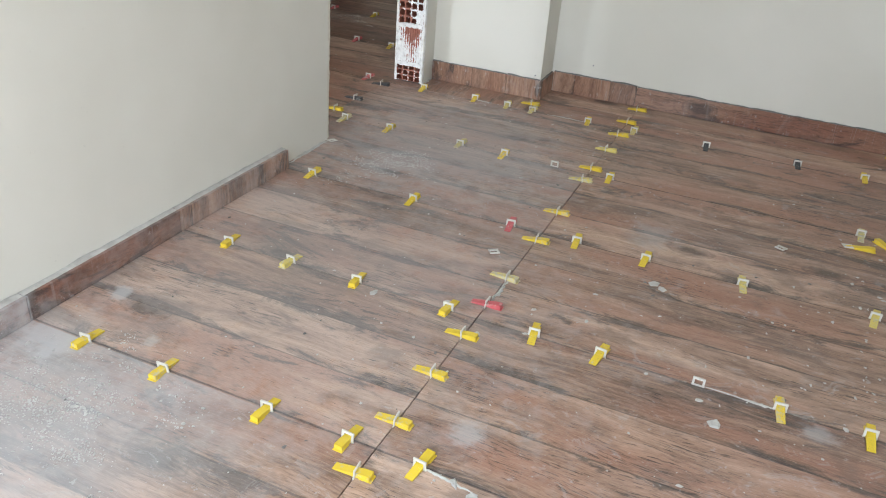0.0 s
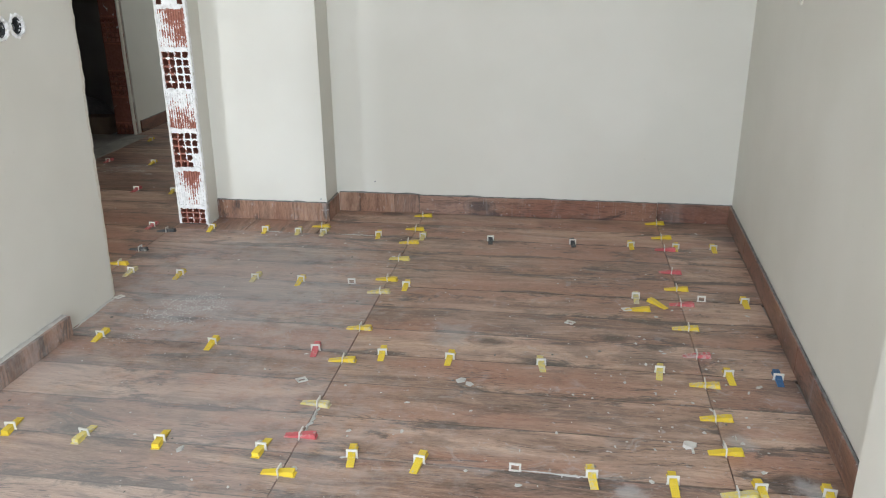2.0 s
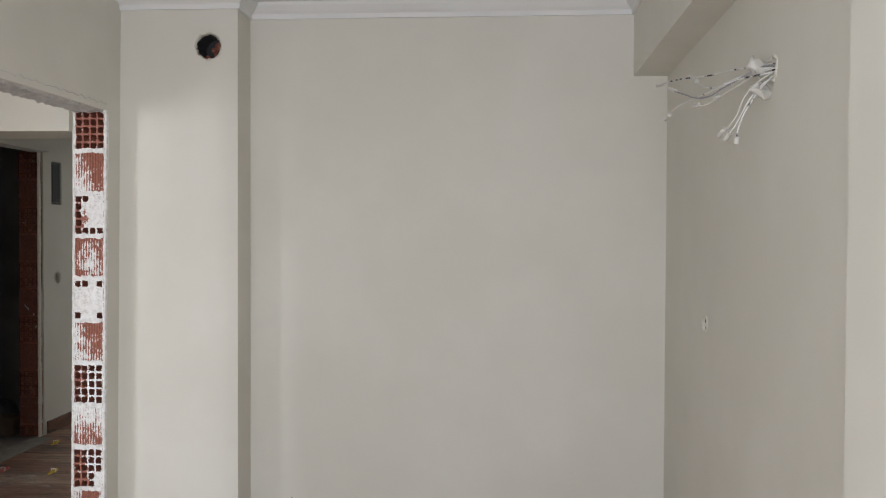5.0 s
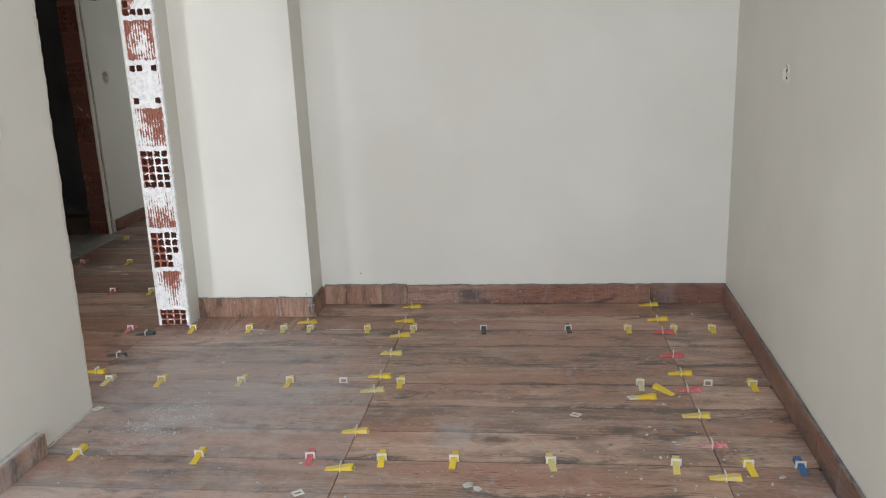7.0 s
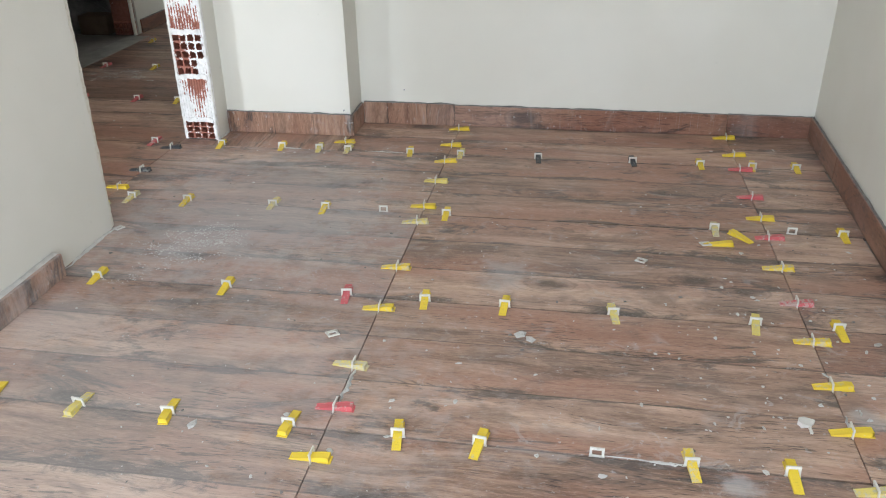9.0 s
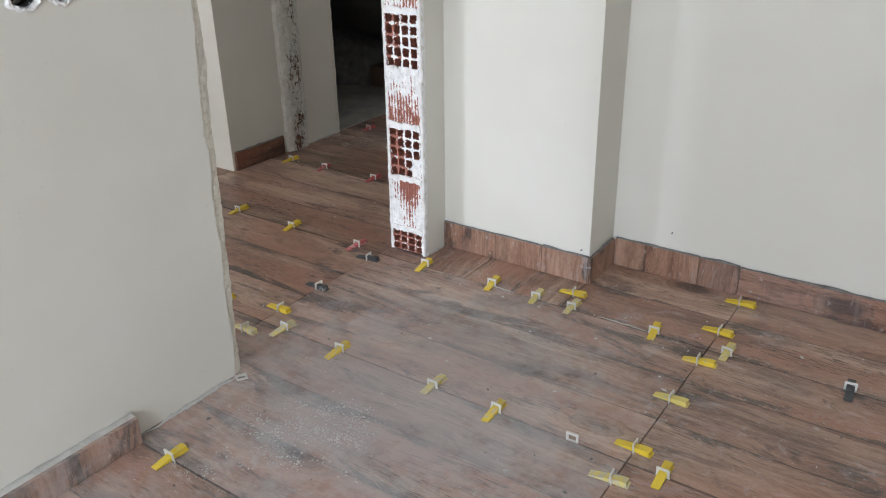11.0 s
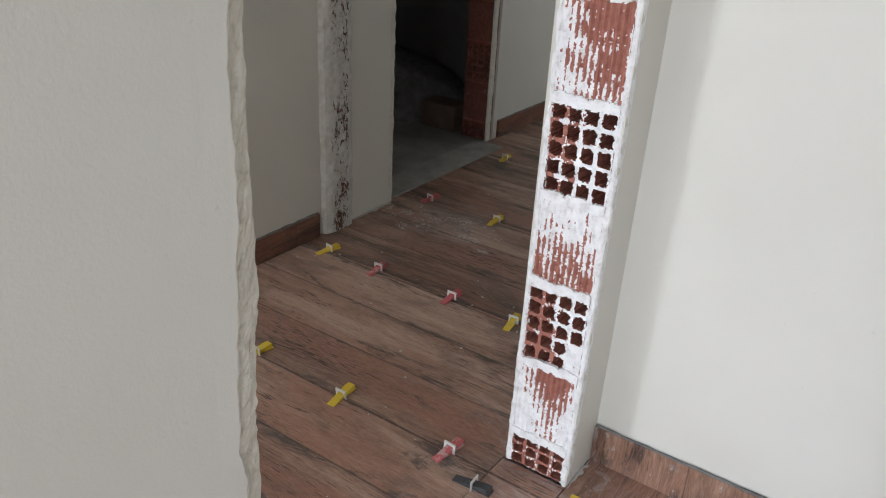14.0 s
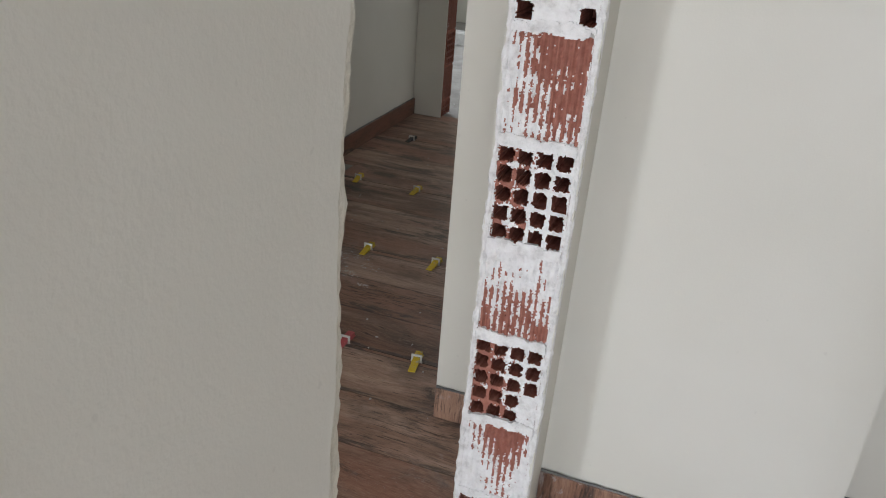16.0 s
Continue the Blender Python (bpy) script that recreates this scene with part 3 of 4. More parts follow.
def torn_edge(z0, z1, nz=330):
    """The wall's broken end: paint up to a wavering line, bare plaster set back behind it, a crumbled corner and the end face."""
    bm = bmesh.new()
    grid = []
    for k in range(nz + 1):
        z = z0 + (z1 - z0) * k / nz
        end = DOOR0 + LEAN * z + 0.006 * noise.noise((1.0, 2.0, z * 5)) + 0.004 * noise.noise((4.0, 2.0, z * 22)) + 0.0022 * noise.noise((7.0, 2.0, z * 85))
        lip = DOOR0 + LEAN * z - 0.03 + 0.015 * noise.noise((9.0, 1.0, z * 4.5)) + 0.006 * noise.noise((11.0, 1.0, z * 19)) + 0.0025 * noise.noise((13.0, 1.0, z * 70))
        start = DOOR0 + LEAN * z - 0.062
        row = [(LX, start, 0), (LX + 0.0005, lip - 0.008, 0), (LX + 0.0007, lip - 0.0015, 0), (LX + 0.0004, lip, 1)]
        n = 9
        for i in range(1, n + 1):
            f = i / n
            y = lip + (end - lip) * f
            d = 0.0048 + 0.004 * noise.noise((y * 60, 3.0, z * 26)) + 0.0025 * noise.noise((y * 170, 5.0, z * 120)) + 0.006 * f ** 3
            row.append((LX - max(0.0005, d), y, 1))
        for f in (0.12, 0.3, 0.5, 0.7, 0.88):
            row.append((LX + (LX2 - LX) * f, end + 0.003 * noise.noise((f * 20, 6.0, z * 40)), 1))
        row += [(LX2, end - 0.006, 1), (LX2 - 0.0005, start, 0)]
        grid.append([(bm.verts.new((x, y, z)), m) for x, y, m in row])
    for p, q in zip(grid, grid[1:]):
        for i in range(len(p) - 1):
            f = bm.faces.new((p[i][0], p[i + 1][0], q[i + 1][0], q[i][0]))
            f.material_index = p[i + 1][1]
    return bm


edge = torn_edge(0.0, HEAD)
structure("doorway_edge", edge, [PAINT, PLASTER], "crumbled plaster edge of the rough doorway", "trim")


def ragged_soffit(y0, y1, z):
    """Broken mortar hanging under the lintel, with a torn lower edge on both faces."""
    bm = bmesh.new()
    grid = []
    k = int((y1 - y0) / 0.008)
    for i in range(k + 1):
        y = y0 + (y1 - y0) * i / k
        lean = PIER_LEAN * z * i / k
        row = []
        for f in range(9):
            x = LX + 0.002 + (LX2 - 0.002 - LX - 0.002) * f / 8
            d = 0.010 + 0.012 * noise.noise((x * 30, y * 24, 2.0)) + 0.006 * noise.noise((x * 90, y * 95, 7.0))
            row.append(bm.verts.new((x + lean, y, z + (0.03 + 0.012 * noise.noise((y * 30, f, 3.0)) if f in (0, 8) else -max(0.002, d)))))
        grid.append(row)
    for a, b in zip(grid, grid[1:]):
        for f in range(8):
            bm.faces.new((a[f], b[f], b[f + 1], a[f + 1]))
    bmesh.ops.recalc_face_normals(bm, faces=bm.faces[:])
    return bm


structure("doorway_head_edge", ragged_soffit(DOOR0 + 0.05, DOOR1 + 0.004, HEAD), MORTAR, "torn grey-white mortar edge under the lintel", "trim")
structure("passage_jamb", rough_strip([(PX0 + 0.001, 4.905), (PX0 + 0.02, 4.912), (PX0 + 0.028, 4.935), (PX0 + 0.03, 4.96), (PX0 + 0.03, 5.0), (PX0 + 0.029, 5.03), (PX0 + 0.026, 5.05), (PX0 + 0.001, 5.06)],
                                       0.0, CEIL, 0.004, 6.0), CHIPPED, "white plaster strip with chips broken out", "trim")
structure("dark_doorway_edge", rough_strip([(PX0 + 0.001, DY0 - 0.03), (PX0, DY0 - 0.006), (PX0 - 0.04, DY0 - 0.004), (PX0 - 0.08, DY0 - 0.004), (DX0, DY0 - 0.006), (DX0 - 0.001, DY0 - 0.03)], 0.0, DHEAD, 0.004, 11.0), PLASTER,
          "crumbled plaster edge of the dark doorway", "trim")

# ---- hollow brick jambs ----
BW, BD, PITCH, Z0 = 0.139, 0.06, 0.1975, 0.095
DEEP = 0.12


def hollow_brick(h, cols, rows, seed, filled=(), crumbs=True):
    """The open end of a hollow clay brick: ribs round square holes, with plaster stuck in some of them."""
    rng = random.Random(seed)
    bm = bmesh.new()
    rib = 0.0095
    cw, rh = (BW - rib) / cols, (h - rib) / rows
    for i in range(cols + 1):
        j = rng.uniform(-0.0012, 0.0012)
        box(bm, i * cw + j, i * cw + rib + j, rng.uniform(0, 0.0025), BD, 0, h)
    for k in range(rows + 1):
        for i in range(cols):
            j = rng.uniform(-0.0015, 0.0015)
            box(bm, i * cw + rib - 0.001, (i + 1) * cw + 0.001, rng.uniform(0.0005, 0.003), BD - 0.001, k * rh + j, k * rh + rib + j)
    box(bm, 0.001, BW - 0.001, BD - 0.004, BD, 0.001, h - 0.001, 1)
    for i in range(cols):
        for k in range(rows):
            cx, cz = i * cw + rib / 2 + cw / 2, k * rh + rib / 2 + rh / 2
            if (i, k) in filled:
                d0 = rng.uniform(0.0, 0.004)
                vs = box(bm, cx - cw * 0.42, cx + cw * 0.42, d0, BD - 0.01, cz - rh * 0.42, cz + rh * 0.42, 2)
            else:
                for _ in range(rng.randint(0, 2) if crumbs else 0):
                    sx, sz = rng.choice((-1, 1)), rng.choice((-1, 1))
                    w = rng.uniform(0.0025, 0.006)
                    px, pz = cx + sx * (cw / 2 - rib / 2 - w / 3), cz + sz * (rh / 2 - rib / 2 - w / 3)
                    bmesh.ops.create_icosphere(bm, subdivisions=1, radius=w, matrix=Matrix.LocRotScale((px, rng.uniform(0.001, 0.006), pz), Euler((rng.uniform(0, 3), rng.uniform(0, 3), 0)), (rng.uniform(0.6, 1.6), 0.6, rng.uniform(0.5, 1.4))))
                    for f in bm.faces[-20:]:
                        f.material_index = 2
    return bm


def ribbed_brick(h, seed):
    """The side of a hollow brick, with its upright keying grooves."""
    rng = random.Random(seed)
    bm = bmesh.new()
    n = 10
    w = BW / n
    box(bm, 0, BW, 0.0045, BD, 0, h)
    for i in range(n):
        z0, z1 = rng.uniform(0, 0.004), h - rng.uniform(0, 0.004)
        vs = box(bm, i * w + 0.0016, (i + 1) * w - 0.0016, 0.0012 + rng.uniform(0, 0.0012), 0.006, z0, z1)
    return bm


def torn_brick(h, seed, white, holes=(), ribs=False, depth=0.06):
    """A brick face with plaster torn off it: white(u, v) is the plaster's bias over the face, holes are (x, z, half width, half height)."""
    nx, nz = 60, max(10, int(h / 0.0022))
    verts, faces, mats, at = [], [], [], {}

    def cover(x, z):
        u, v = x / BW, z / h
        f = white(u, v) + 0.42 * noise.fractal((x * 40 + seed * 3.1, z * 28, seed * 1.3), 0.55, 2.2, 6)
        f += 0.2 * noise.noise((x * 330, z * 190, seed + 2.0)) + 0.5 * max(0.0, abs(2 * u - 1) - 0.88) / 0.12
        if ribs:
            f += 0.24 * math.cos(22 * math.pi * u)
        return f

    def hollow(x, z):
        for cx, cz, hw, hh in holes:
            if abs(x - cx) < 1.4 * hw and abs(z - cz) < 1.4 * hh:
                d = (abs((x - cx) / hw) ** 5 + abs((z - cz) / hh) ** 5) ** 0.2
                if d + 0.24 * noise.noise((x * 120, z * 120, seed + 5.0)) + 0.12 * noise.noise((x * 300, z * 300, seed + 8.0)) < 0.98:
                    return True
        return False

    def vert(i, k):
        if (i, k) not in at:
            x, z = BW * i / nx, h * k / nz
            c = min(1.0, max(0.0, cover(x, z) * 5 + 0.5))
            y = 0.0035 - 0.0042 * c * (0.7 + 0.6 * noise.noise((x * 90, z * 90, seed)))
            if ribs:
                y += 0.003 * math.cos(22 * math.pi * i / nx) * (1 - 0.6 * c)
            jx, jz = (0.0009 * noise.noise((x * 400 + q, z * 400, seed + 4)) for q in (0, 9))
            at[i, k] = len(verts)
            verts.append((x + (jx if 0 < i < nx else 0), y, z + (jz if 0 < k < nz else 0)))
        return at[i, k]

    kept = {}
    for i in range(nx):
        for k in range(nz):
            x, z = BW * (i + 0.5) / nx, h * (k + 0.5) / nz
            if not hollow(x, z):
                kept[i, k] = cover(x, z) > 0
    deep = {}

    def back(c):
        if c not in deep:
            x, y, z = verts[vert(*c)]
            deep[c] = len(verts)
            verts.append((x, depth, z))
        return deep[c]

    for (i, k), w in kept.items():
        faces.append([vert(*c) for c in ((i, k), (i + 1, k), (i + 1, k + 1), (i, k + 1))])
        mats.append(2 if w else 0)
        for (a, b), step in ((((i, k), (i + 1, k)), (0, -1)), (((i + 1, k), (i + 1, k + 1)), (1, 0)), (((i + 1, k + 1), (i, k + 1)), (0, 1)), (((i, k + 1), (i, k)), (-1, 0))):
            if (i + step[0], k + step[1]) not in kept:
                faces.append([vert(*a), back(a), back(b), vert(*b)])
                mats.append(1)
    n = len(verts)
    verts += [(0.001, depth - 0.004, 0.001), (BW - 0.001, depth - 0.004, 0.001), (BW - 0.001, depth - 0.004, h - 0.001), (0.001, depth - 0.004, h - 0.001)]
    faces.append((n, n + 1, n + 2, n + 3))
    mats.append(1)
    me = bpy.data.meshes.new("brick")
    me.from_pydata(verts, [], faces)
    for m in (BRICK_FACE, CLAY_IN, PLASTER_WHITE):
        me.materials.append(m)
    me.polygons.foreach_set("material_index", mats)
    return me


def joint_skin(w, h, seed):
    """Torn plaster smeared over a mortar joint."""
    bm = bmesh.new()
    nx, nz = 54, int(h / 0.0026)
    made = {}

    def vert(i, k):
        if (i, k) not in made:
            x, z = w * i / nx, h * k / nz
            made[i, k] = bm.verts.new((x, -0.001 - 0.003 * (0.5 + noise.noise((x * 60, z * 60, seed))), z + 0.001 * noise.noise((x * 300, z * 300, seed))))
        return made[i, k]

    for i in range(nx):
        for k in range(nz):
            x, z = w * (i + 0.5) / nx, h * (k + 0.5) / nz
            if 0.4 * noise.fractal((x * 40 + seed * 3.1, z * 40, seed * 1.3), 0.8, 2.1, 5) + 0.34 - 0.95 * (2 * z / h - 1) ** 2 > 0:
                bm.faces.new([vert(*c) for c in ((i, k), (i + 1, k), (i + 1, k + 1), (i, k + 1))])
    r = bmesh.ops.extrude_face_region(bm, geom=bm.faces[:])
    for v in r["geom"]:
        if isinstance(v, bmesh.types.BMVert):
            v.co.y = 0.006
    bmesh.ops.recalc_face_normals(bm, faces=bm.faces[:])
    return bm


# how the plaster lies on each course of the doorway's jamb, from the floor up
COVER = (
    lambda u, v: -0.1,
    lambda u, v: 1.7 * (abs(u - 0.58) - 0.05 - 0.4 * (v - 0.2)),
    lambda u, v: 0.85 * (u - 0.5),
    lambda u, v: 1.1 * (v - 0.42),
    lambda u, v: 0.9 * (u - 0.28),
    lambda u, v: 0.8 * (0.38 - u) + 0.35 * (0.4 - v) + 0.03,
    lambda u, v: 0.5,
    lambda u, v: 1.5 * (0.26 - math.hypot(u - 0.55, 0.8 * (v - 0.4))),
    lambda u, v: 1.1 * (u - 0.25),
    lambda u, v: 0.6 * (0.4 - v) + 0.8 * (0.28 - u),
    lambda u, v: -0.3,
)


def jamb(name, x0, face, z_first, courses, top, mats, label, skins=True, seed0=100):
    """A wall end of hollow bricks laid by turns end out and side out, facing -y."""
    base = tagged(new(name), label, "wall", "", "structure")
    z = 0.0
    for k in range(courses):
        z1 = min(top, z_first + PITCH * k)
        h = z1 - z - 0.011
        if h < 0.02:
            break
        ends_out = k % 2 == 0
        seed = seed0 + k
        if skins:
            fill = {2: {(3, 0), (3, 1)}, 6: {(i, r) for i in range(4) for r in range(5)} - {(0, 0), (3, 0), (0, 4), (1, 4), (3, 4)},
                    8: {(i, r) for i in (1, 2, 3) for r in range(5)} - {(1, 0), (2, 0), (3, 0), (1, 4)}}.get(k, ())
            rows = 5 if h > 0.15 else 3
            cw, rh = BW / 4, h / rows
            holes = [(cw * (i + 0.5), rh * (r + 0.5), cw * 0.395, rh * 0.4) for i in range(4) for r in range(rows) if (i, r) not in fill] if ends_out else ()
            bm = torn_brick(h, seed, COVER[k % len(COVER)], holes, not ends_out, DEEP)
        elif ends_out:
            bm = hollow_brick(h, 4, 5 if h > 0.15 else 2, seed, (), False)
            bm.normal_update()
            # faces turned away from -y take the unscaled inner clay, lighter than the front
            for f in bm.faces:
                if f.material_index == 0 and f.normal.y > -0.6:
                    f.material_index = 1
        else:
            bm = ribbed_brick(h, seed)
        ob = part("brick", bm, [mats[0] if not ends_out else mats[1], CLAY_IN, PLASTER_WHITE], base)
        ob.location = (x0 + PIER_LEAN * (z + h / 2) * skins, face, z + 0.004)
        z = z1
        bm = bmesh.new()
        dx = PIER_LEAN * z * skins
        box(bm, x0 + 0.002 + dx, x0 + BW - 0.002 + dx, face + (0.003 if skins else 0.006), face + BD, z - 0.009, z + 0.0055)
        bed = part("mortar_bed", bm, MORTAR if skins else CLAY_IN, base, "mortar between the bricks")
        if skins and z > 0.05:
            sm = part("plaster_flakes", joint_skin(BW, 0.036, seed + 50), PLASTER_WHITE, bed, "white plaster smeared over the joint")
            sm.location = (x0 + dx, face - 0.0005, z - 0.019)
    return base


def white_plaster():
    n = Nodes("white_plaster")
    p = n.add("NewGeometry").outputs["Position"]
    c = n.ramp(n.noise(p, 45, 6, 0.65), [(0.28, (0.6, 0.585, 0.57)), (0.48, (0.82, 0.81, 0.8)), (0.68, (0.9, 0.895, 0.89))])
    n.bump(n.math("ADD", n.noise(p, 40, 5), n.math("MULTIPLY", n.noise(p, 190, 4), 0.5)), 0.6, 0.006)
    return n.done(c, 0.85, 0.2)


PLASTER_WHITE = white_plaster()
def sheared(bm):
    for v in bm.verts:
        v.co.x += PIER_LEAN * v.co.z
    return bm


# pier between doorway and column: solid behind the bricks, rendered on both sides
structure("wall_pier", sheared(boxed(LX2 + 0.008, LX - 0.008, DOOR1 + DEEP + 0.003, 4.61, -0.01, CEIL)), PAINT, "painted wall pier behind the brick jamb")
structure("wall_pier_render", sheared(boxed(LX - 0.0078, LX, DOOR1 + 0.003, COLY + 0.02, 0.0, CEIL)), PAINT, "thin painted render on the pier")
structure("wall_pier_render_b", sheared(boxed(LX2, LX2 + 0.0078, DOOR1 + 0.003, 4.608, 0.0, CEIL)), PAINT, "thin painted render on the pier")
jamb("brick_jamb", LX2 + 0.011, DOOR1, Z0, 11, HEAD + 0.005, (BRICK_FACE, BRICK_FACE), "hollow clay brick wall end smeared with white plaster")
jamb("dark_brick_jamb", FX - BW - 0.012, DY1, Z0, 11, DHEAD, (BRICK_CLEAN, BRICK_CLEAN), "bare red hollow brick wall end", False, 300)
for nm, x, s in (("pier_edge", LX, 1), ("pier_edge_b", LX2, -1)):
    structure(nm, sheared(rough_strip([(x + 0.0006 * s, DOOR1 + 0.022), (x + 0.0012 * s, DOOR1 + 0.007), (x - 0.002 * s, DOOR1 + 0.001), (x - 0.007 * s, DOOR1 - 0.0005), (x - 0.011 * s, DOOR1 + 0.001), (x - 0.014 * s, DOOR1 + 0.006)], 0.0, HEAD, 0.0032, 20.0 + x, 0.01, 40.0)),
              PLASTER_WHITE, "torn white render edge beside the bricks", "trim")
structure("dark_jamb_edge", rough_strip([(FX + 0.001, DY1 + 0.03), (FX + 0.001, DY1 + 0.004), (FX - 0.006, DY1 - 0.002), (FX - 0.015, DY1 + 0.005)], 0.0, DHEAD, 0.003, 31.0), PLASTER, "crumbled render edge", "trim")

end_jamb = jamb("end_brick_jamb", 0.003, 0.0, Z0, 11, DHEAD, (BRICK_CLEAN, BRICK_CLEAN), "bare red hollow brick wall end at the far room", False, 400)
end_jamb.matrix_basis = pose(-2.38, 7.262, 0, 0, 0, 90)
structure("wall_passage_end_render", boxed(FX + 0.002, -2.385, 7.252, 7.261, -0.01, CEIL), PAINT, "painted render at the passage end")

# ---- tile levelling clips ----
JX = (-2.447, -1.245, 0.0, 1.202)
ROW = [0.59 + 0.602 * k for k in range(7)]        # joints of the room, up to 4.202


def wedge_bm(mat_len=0.092):
    """A plastic wedge: thin tip, thick hollow heel, raised side rails and ribs on its ramp."""
    bm = bmesh.new()
    w, l, tip, heel = 0.021, mat_len, 0.0025, 0.0145
    prof = [(-l * 0.52, tip), (l * 0.30, heel), (l * 0.48, heel)]
    for x0, x1 in ((-w / 2, -w / 2 + 0.003), (w / 2 - 0.003, w / 2)):
        lo = [[bm.verts.new((x, y, 0)) for y, z in prof] for x in (x0, x1)]
        hi = [[bm.verts.new((x, y, z)) for y, z in prof] for x in (x0, x1)]
        for k in range(2):
            bm.faces.new((lo[0][k], lo[0][k + 1], hi[0][k + 1], hi[0][k]))
            bm.faces.new((lo[1][k + 1], lo[1][k], hi[1][k], hi[1][k + 1]))
            bm.faces.new((hi[0][k], hi[0][k + 1], hi[1][k + 1], hi[1][k]))
        for k in (0, 2):
            bm.faces.new((lo[0][k], lo[1][k], hi[1][k], hi[0][k]))
    n = 13
    zs = lambda y: tip + (heel - tip) * min(1.0, (y + l * 0.52) / (l * 0.82))
    for k in range(n):
        y0 = -l * 0.52 + l * k / n
        y1 = y0 + l / n
        a = [bm.verts.new((x, y, z - 0.0012)) for x, y, z in ((-w / 2 + 0.003, y0, zs(y0) + 0.0009), (w / 2 - 0.003, y0, zs(y0) + 0.0009), (w / 2 - 0.003, y1, zs(y1) + 0.0007), (-w / 2 + 0.003, y1, zs(y1) + 0.0007))]
        bm.faces.new(a)
    box(bm, -w / 2 + 0.003, w / 2 - 0.003, -l * 0.52, -l * 0.5, 0, tip)
    box(bm, -w / 2, w / 2, l * 0.45, l * 0.485, 0.0, heel)
    box(bm, -w / 2 - 0.002, w / 2 + 0.002, l * 0.2, l * 0.53, 0.0, 0.002)
    bmesh.ops.recalc_face_normals(bm, faces=bm.faces[:])
    return bm


def clip_bm():
    """A clip's frame that stands up out of the joint."""
    bm = bmesh.new()
    w, h, t = 0.0325, 0.025, 0.0016
    for x in (-w / 2, w / 2 - 0.0058):
        box(bm, x, x + 0.0058, -t, t, -0.008, h - 0.0055)
    box(bm, -w / 2, w / 2, -t * 1.25, t * 1.25, h - 0.0062, h)
    box(bm, -w / 2 - 0.001, w / 2 + 0.001, -t, t, -0.008, 0.0025)
    return bm


WEDGE_ME = {k: mesh_of("wedge", wedge_bm(), m) for k, m in (("y", YELLOW), ("d", YELLOW_DUSTY), ("r", RED), ("k", BLACK), ("b", BLUE))}
CLIP_ME = mesh_of("clip", clip_bm(), WHITE)
WORDS = {"y": "yellow", "d": "dust-caked yellow", "r": "red", "k": "black", "b": "blue"}
clip_rng = random.Random(5)


def leveller(x, y, turn, colour):
    """A white clip in the joint with a plastic wedge driven through it."""
    base = tagged(new("tile_levelling_clip"), "white clip with a %s plastic wedge in a tile joint" % WORDS[colour], "tile clip", "tile levelling clips")
    wd = part("wedge", WEDGE_ME[colour], None, base, WORDS[colour] + " plastic wedge")
    slide = clip_rng.uniform(-0.008, 0.008)
    wd.matrix_basis = pose(0, slide + 0.003, 0.0012, 0, 0, 180 + clip_rng.uniform(-5, 5))
    cl = part("clip", CLIP_ME, None, base, "white plastic clip")
    cl.matrix_basis = pose(0, 0, 0, clip_rng.uniform(-8, 8), 0, clip_rng.uniform(-2, 2))
    base.matrix_basis = pose(x, y, 0, 0, 0, turn)
    return base


def bare_clip(x, y, turn, lying=False):
    base = tagged(new("loose_clip" if lying else "bare_clip"), "white plastic tile clip lying loose on the tiles" if lying else "white plastic tile clip standing in a joint without its wedge", "tile clip", "tile clips without wedge")
    cl = part("clip", CLIP_ME, None, base)
    cl.matrix_basis = pose(0, 0, 0.003 if lying else 0, 84 if lying else 4, 0, 0)
    base.matrix_basis = pose(x, y, 0, 0, 0, turn)
    return base


# on the long joints, wedge across the joint: joint y, then (x, colour)
LONG = (
    (4.205, ((-1.036, "y"), (-0.751, "y"), (-0.578, "d"), (-0.447, "d"), (-0.167, "y"), (0.055, "d"), (0.387, "k"), (0.779, "k"), (1.05, "y"), (1.255, "y"), (1.425, "y"))),
    (3.6, ((-1.145, "d"), (-0.915, "y"), (-0.571, "d"), (-0.367, "y"), (0.091, "y"), (1.03, "d"), (1.45, "y"))),
    (2.998, ((-0.935, "y"), (-0.5, "y"), (-0.116, "r"), (0.125, "y"), (0.363, "y"), (0.675, "d"), (1.065, "d"), (1.285, "y"), (1.44, "b"))),
    (2.396, ((-0.868, "y"), (-0.63, "d"), (-0.395, "y"), (-0.09, "y"), (0.174, "y"), (0.364, "y"), (0.831, "y"), (1.041, "y"), (1.262, "y"), (1.43, "y"))),
    (1.785, ((-0.855, "y"), (-0.6, "y"), (-0.29, "y"), (-0.07, "y"), (0.114, "y"))),
    (4.202, ((-2.021, "y"), (-1.702, "y"), (-1.358, "r"))),
    (4.818, ((-2.31, "y"), (-2.084, "r"), (-1.778, "r"), (-1.545, "y"))),
    (5.44, ((-2.32, "r"), (-1.993, "y"), (-1.723, "y"))),
    (6.09, ((-2.35, "y"), (-2.06, "y"))),
    (6.765, ((-2.363, "k"),)),
    (3.61, ((-1.442, "y"),)),
)
for jy, row in LONG:
    for jx, col in row:
        # most wedges were driven in from the doorway's side, those of two rows from the other
        leveller(jx, jy, clip_rng.uniform(-7, 7) + (0 if jy < 2.5 and jx < 0 else 180), col)
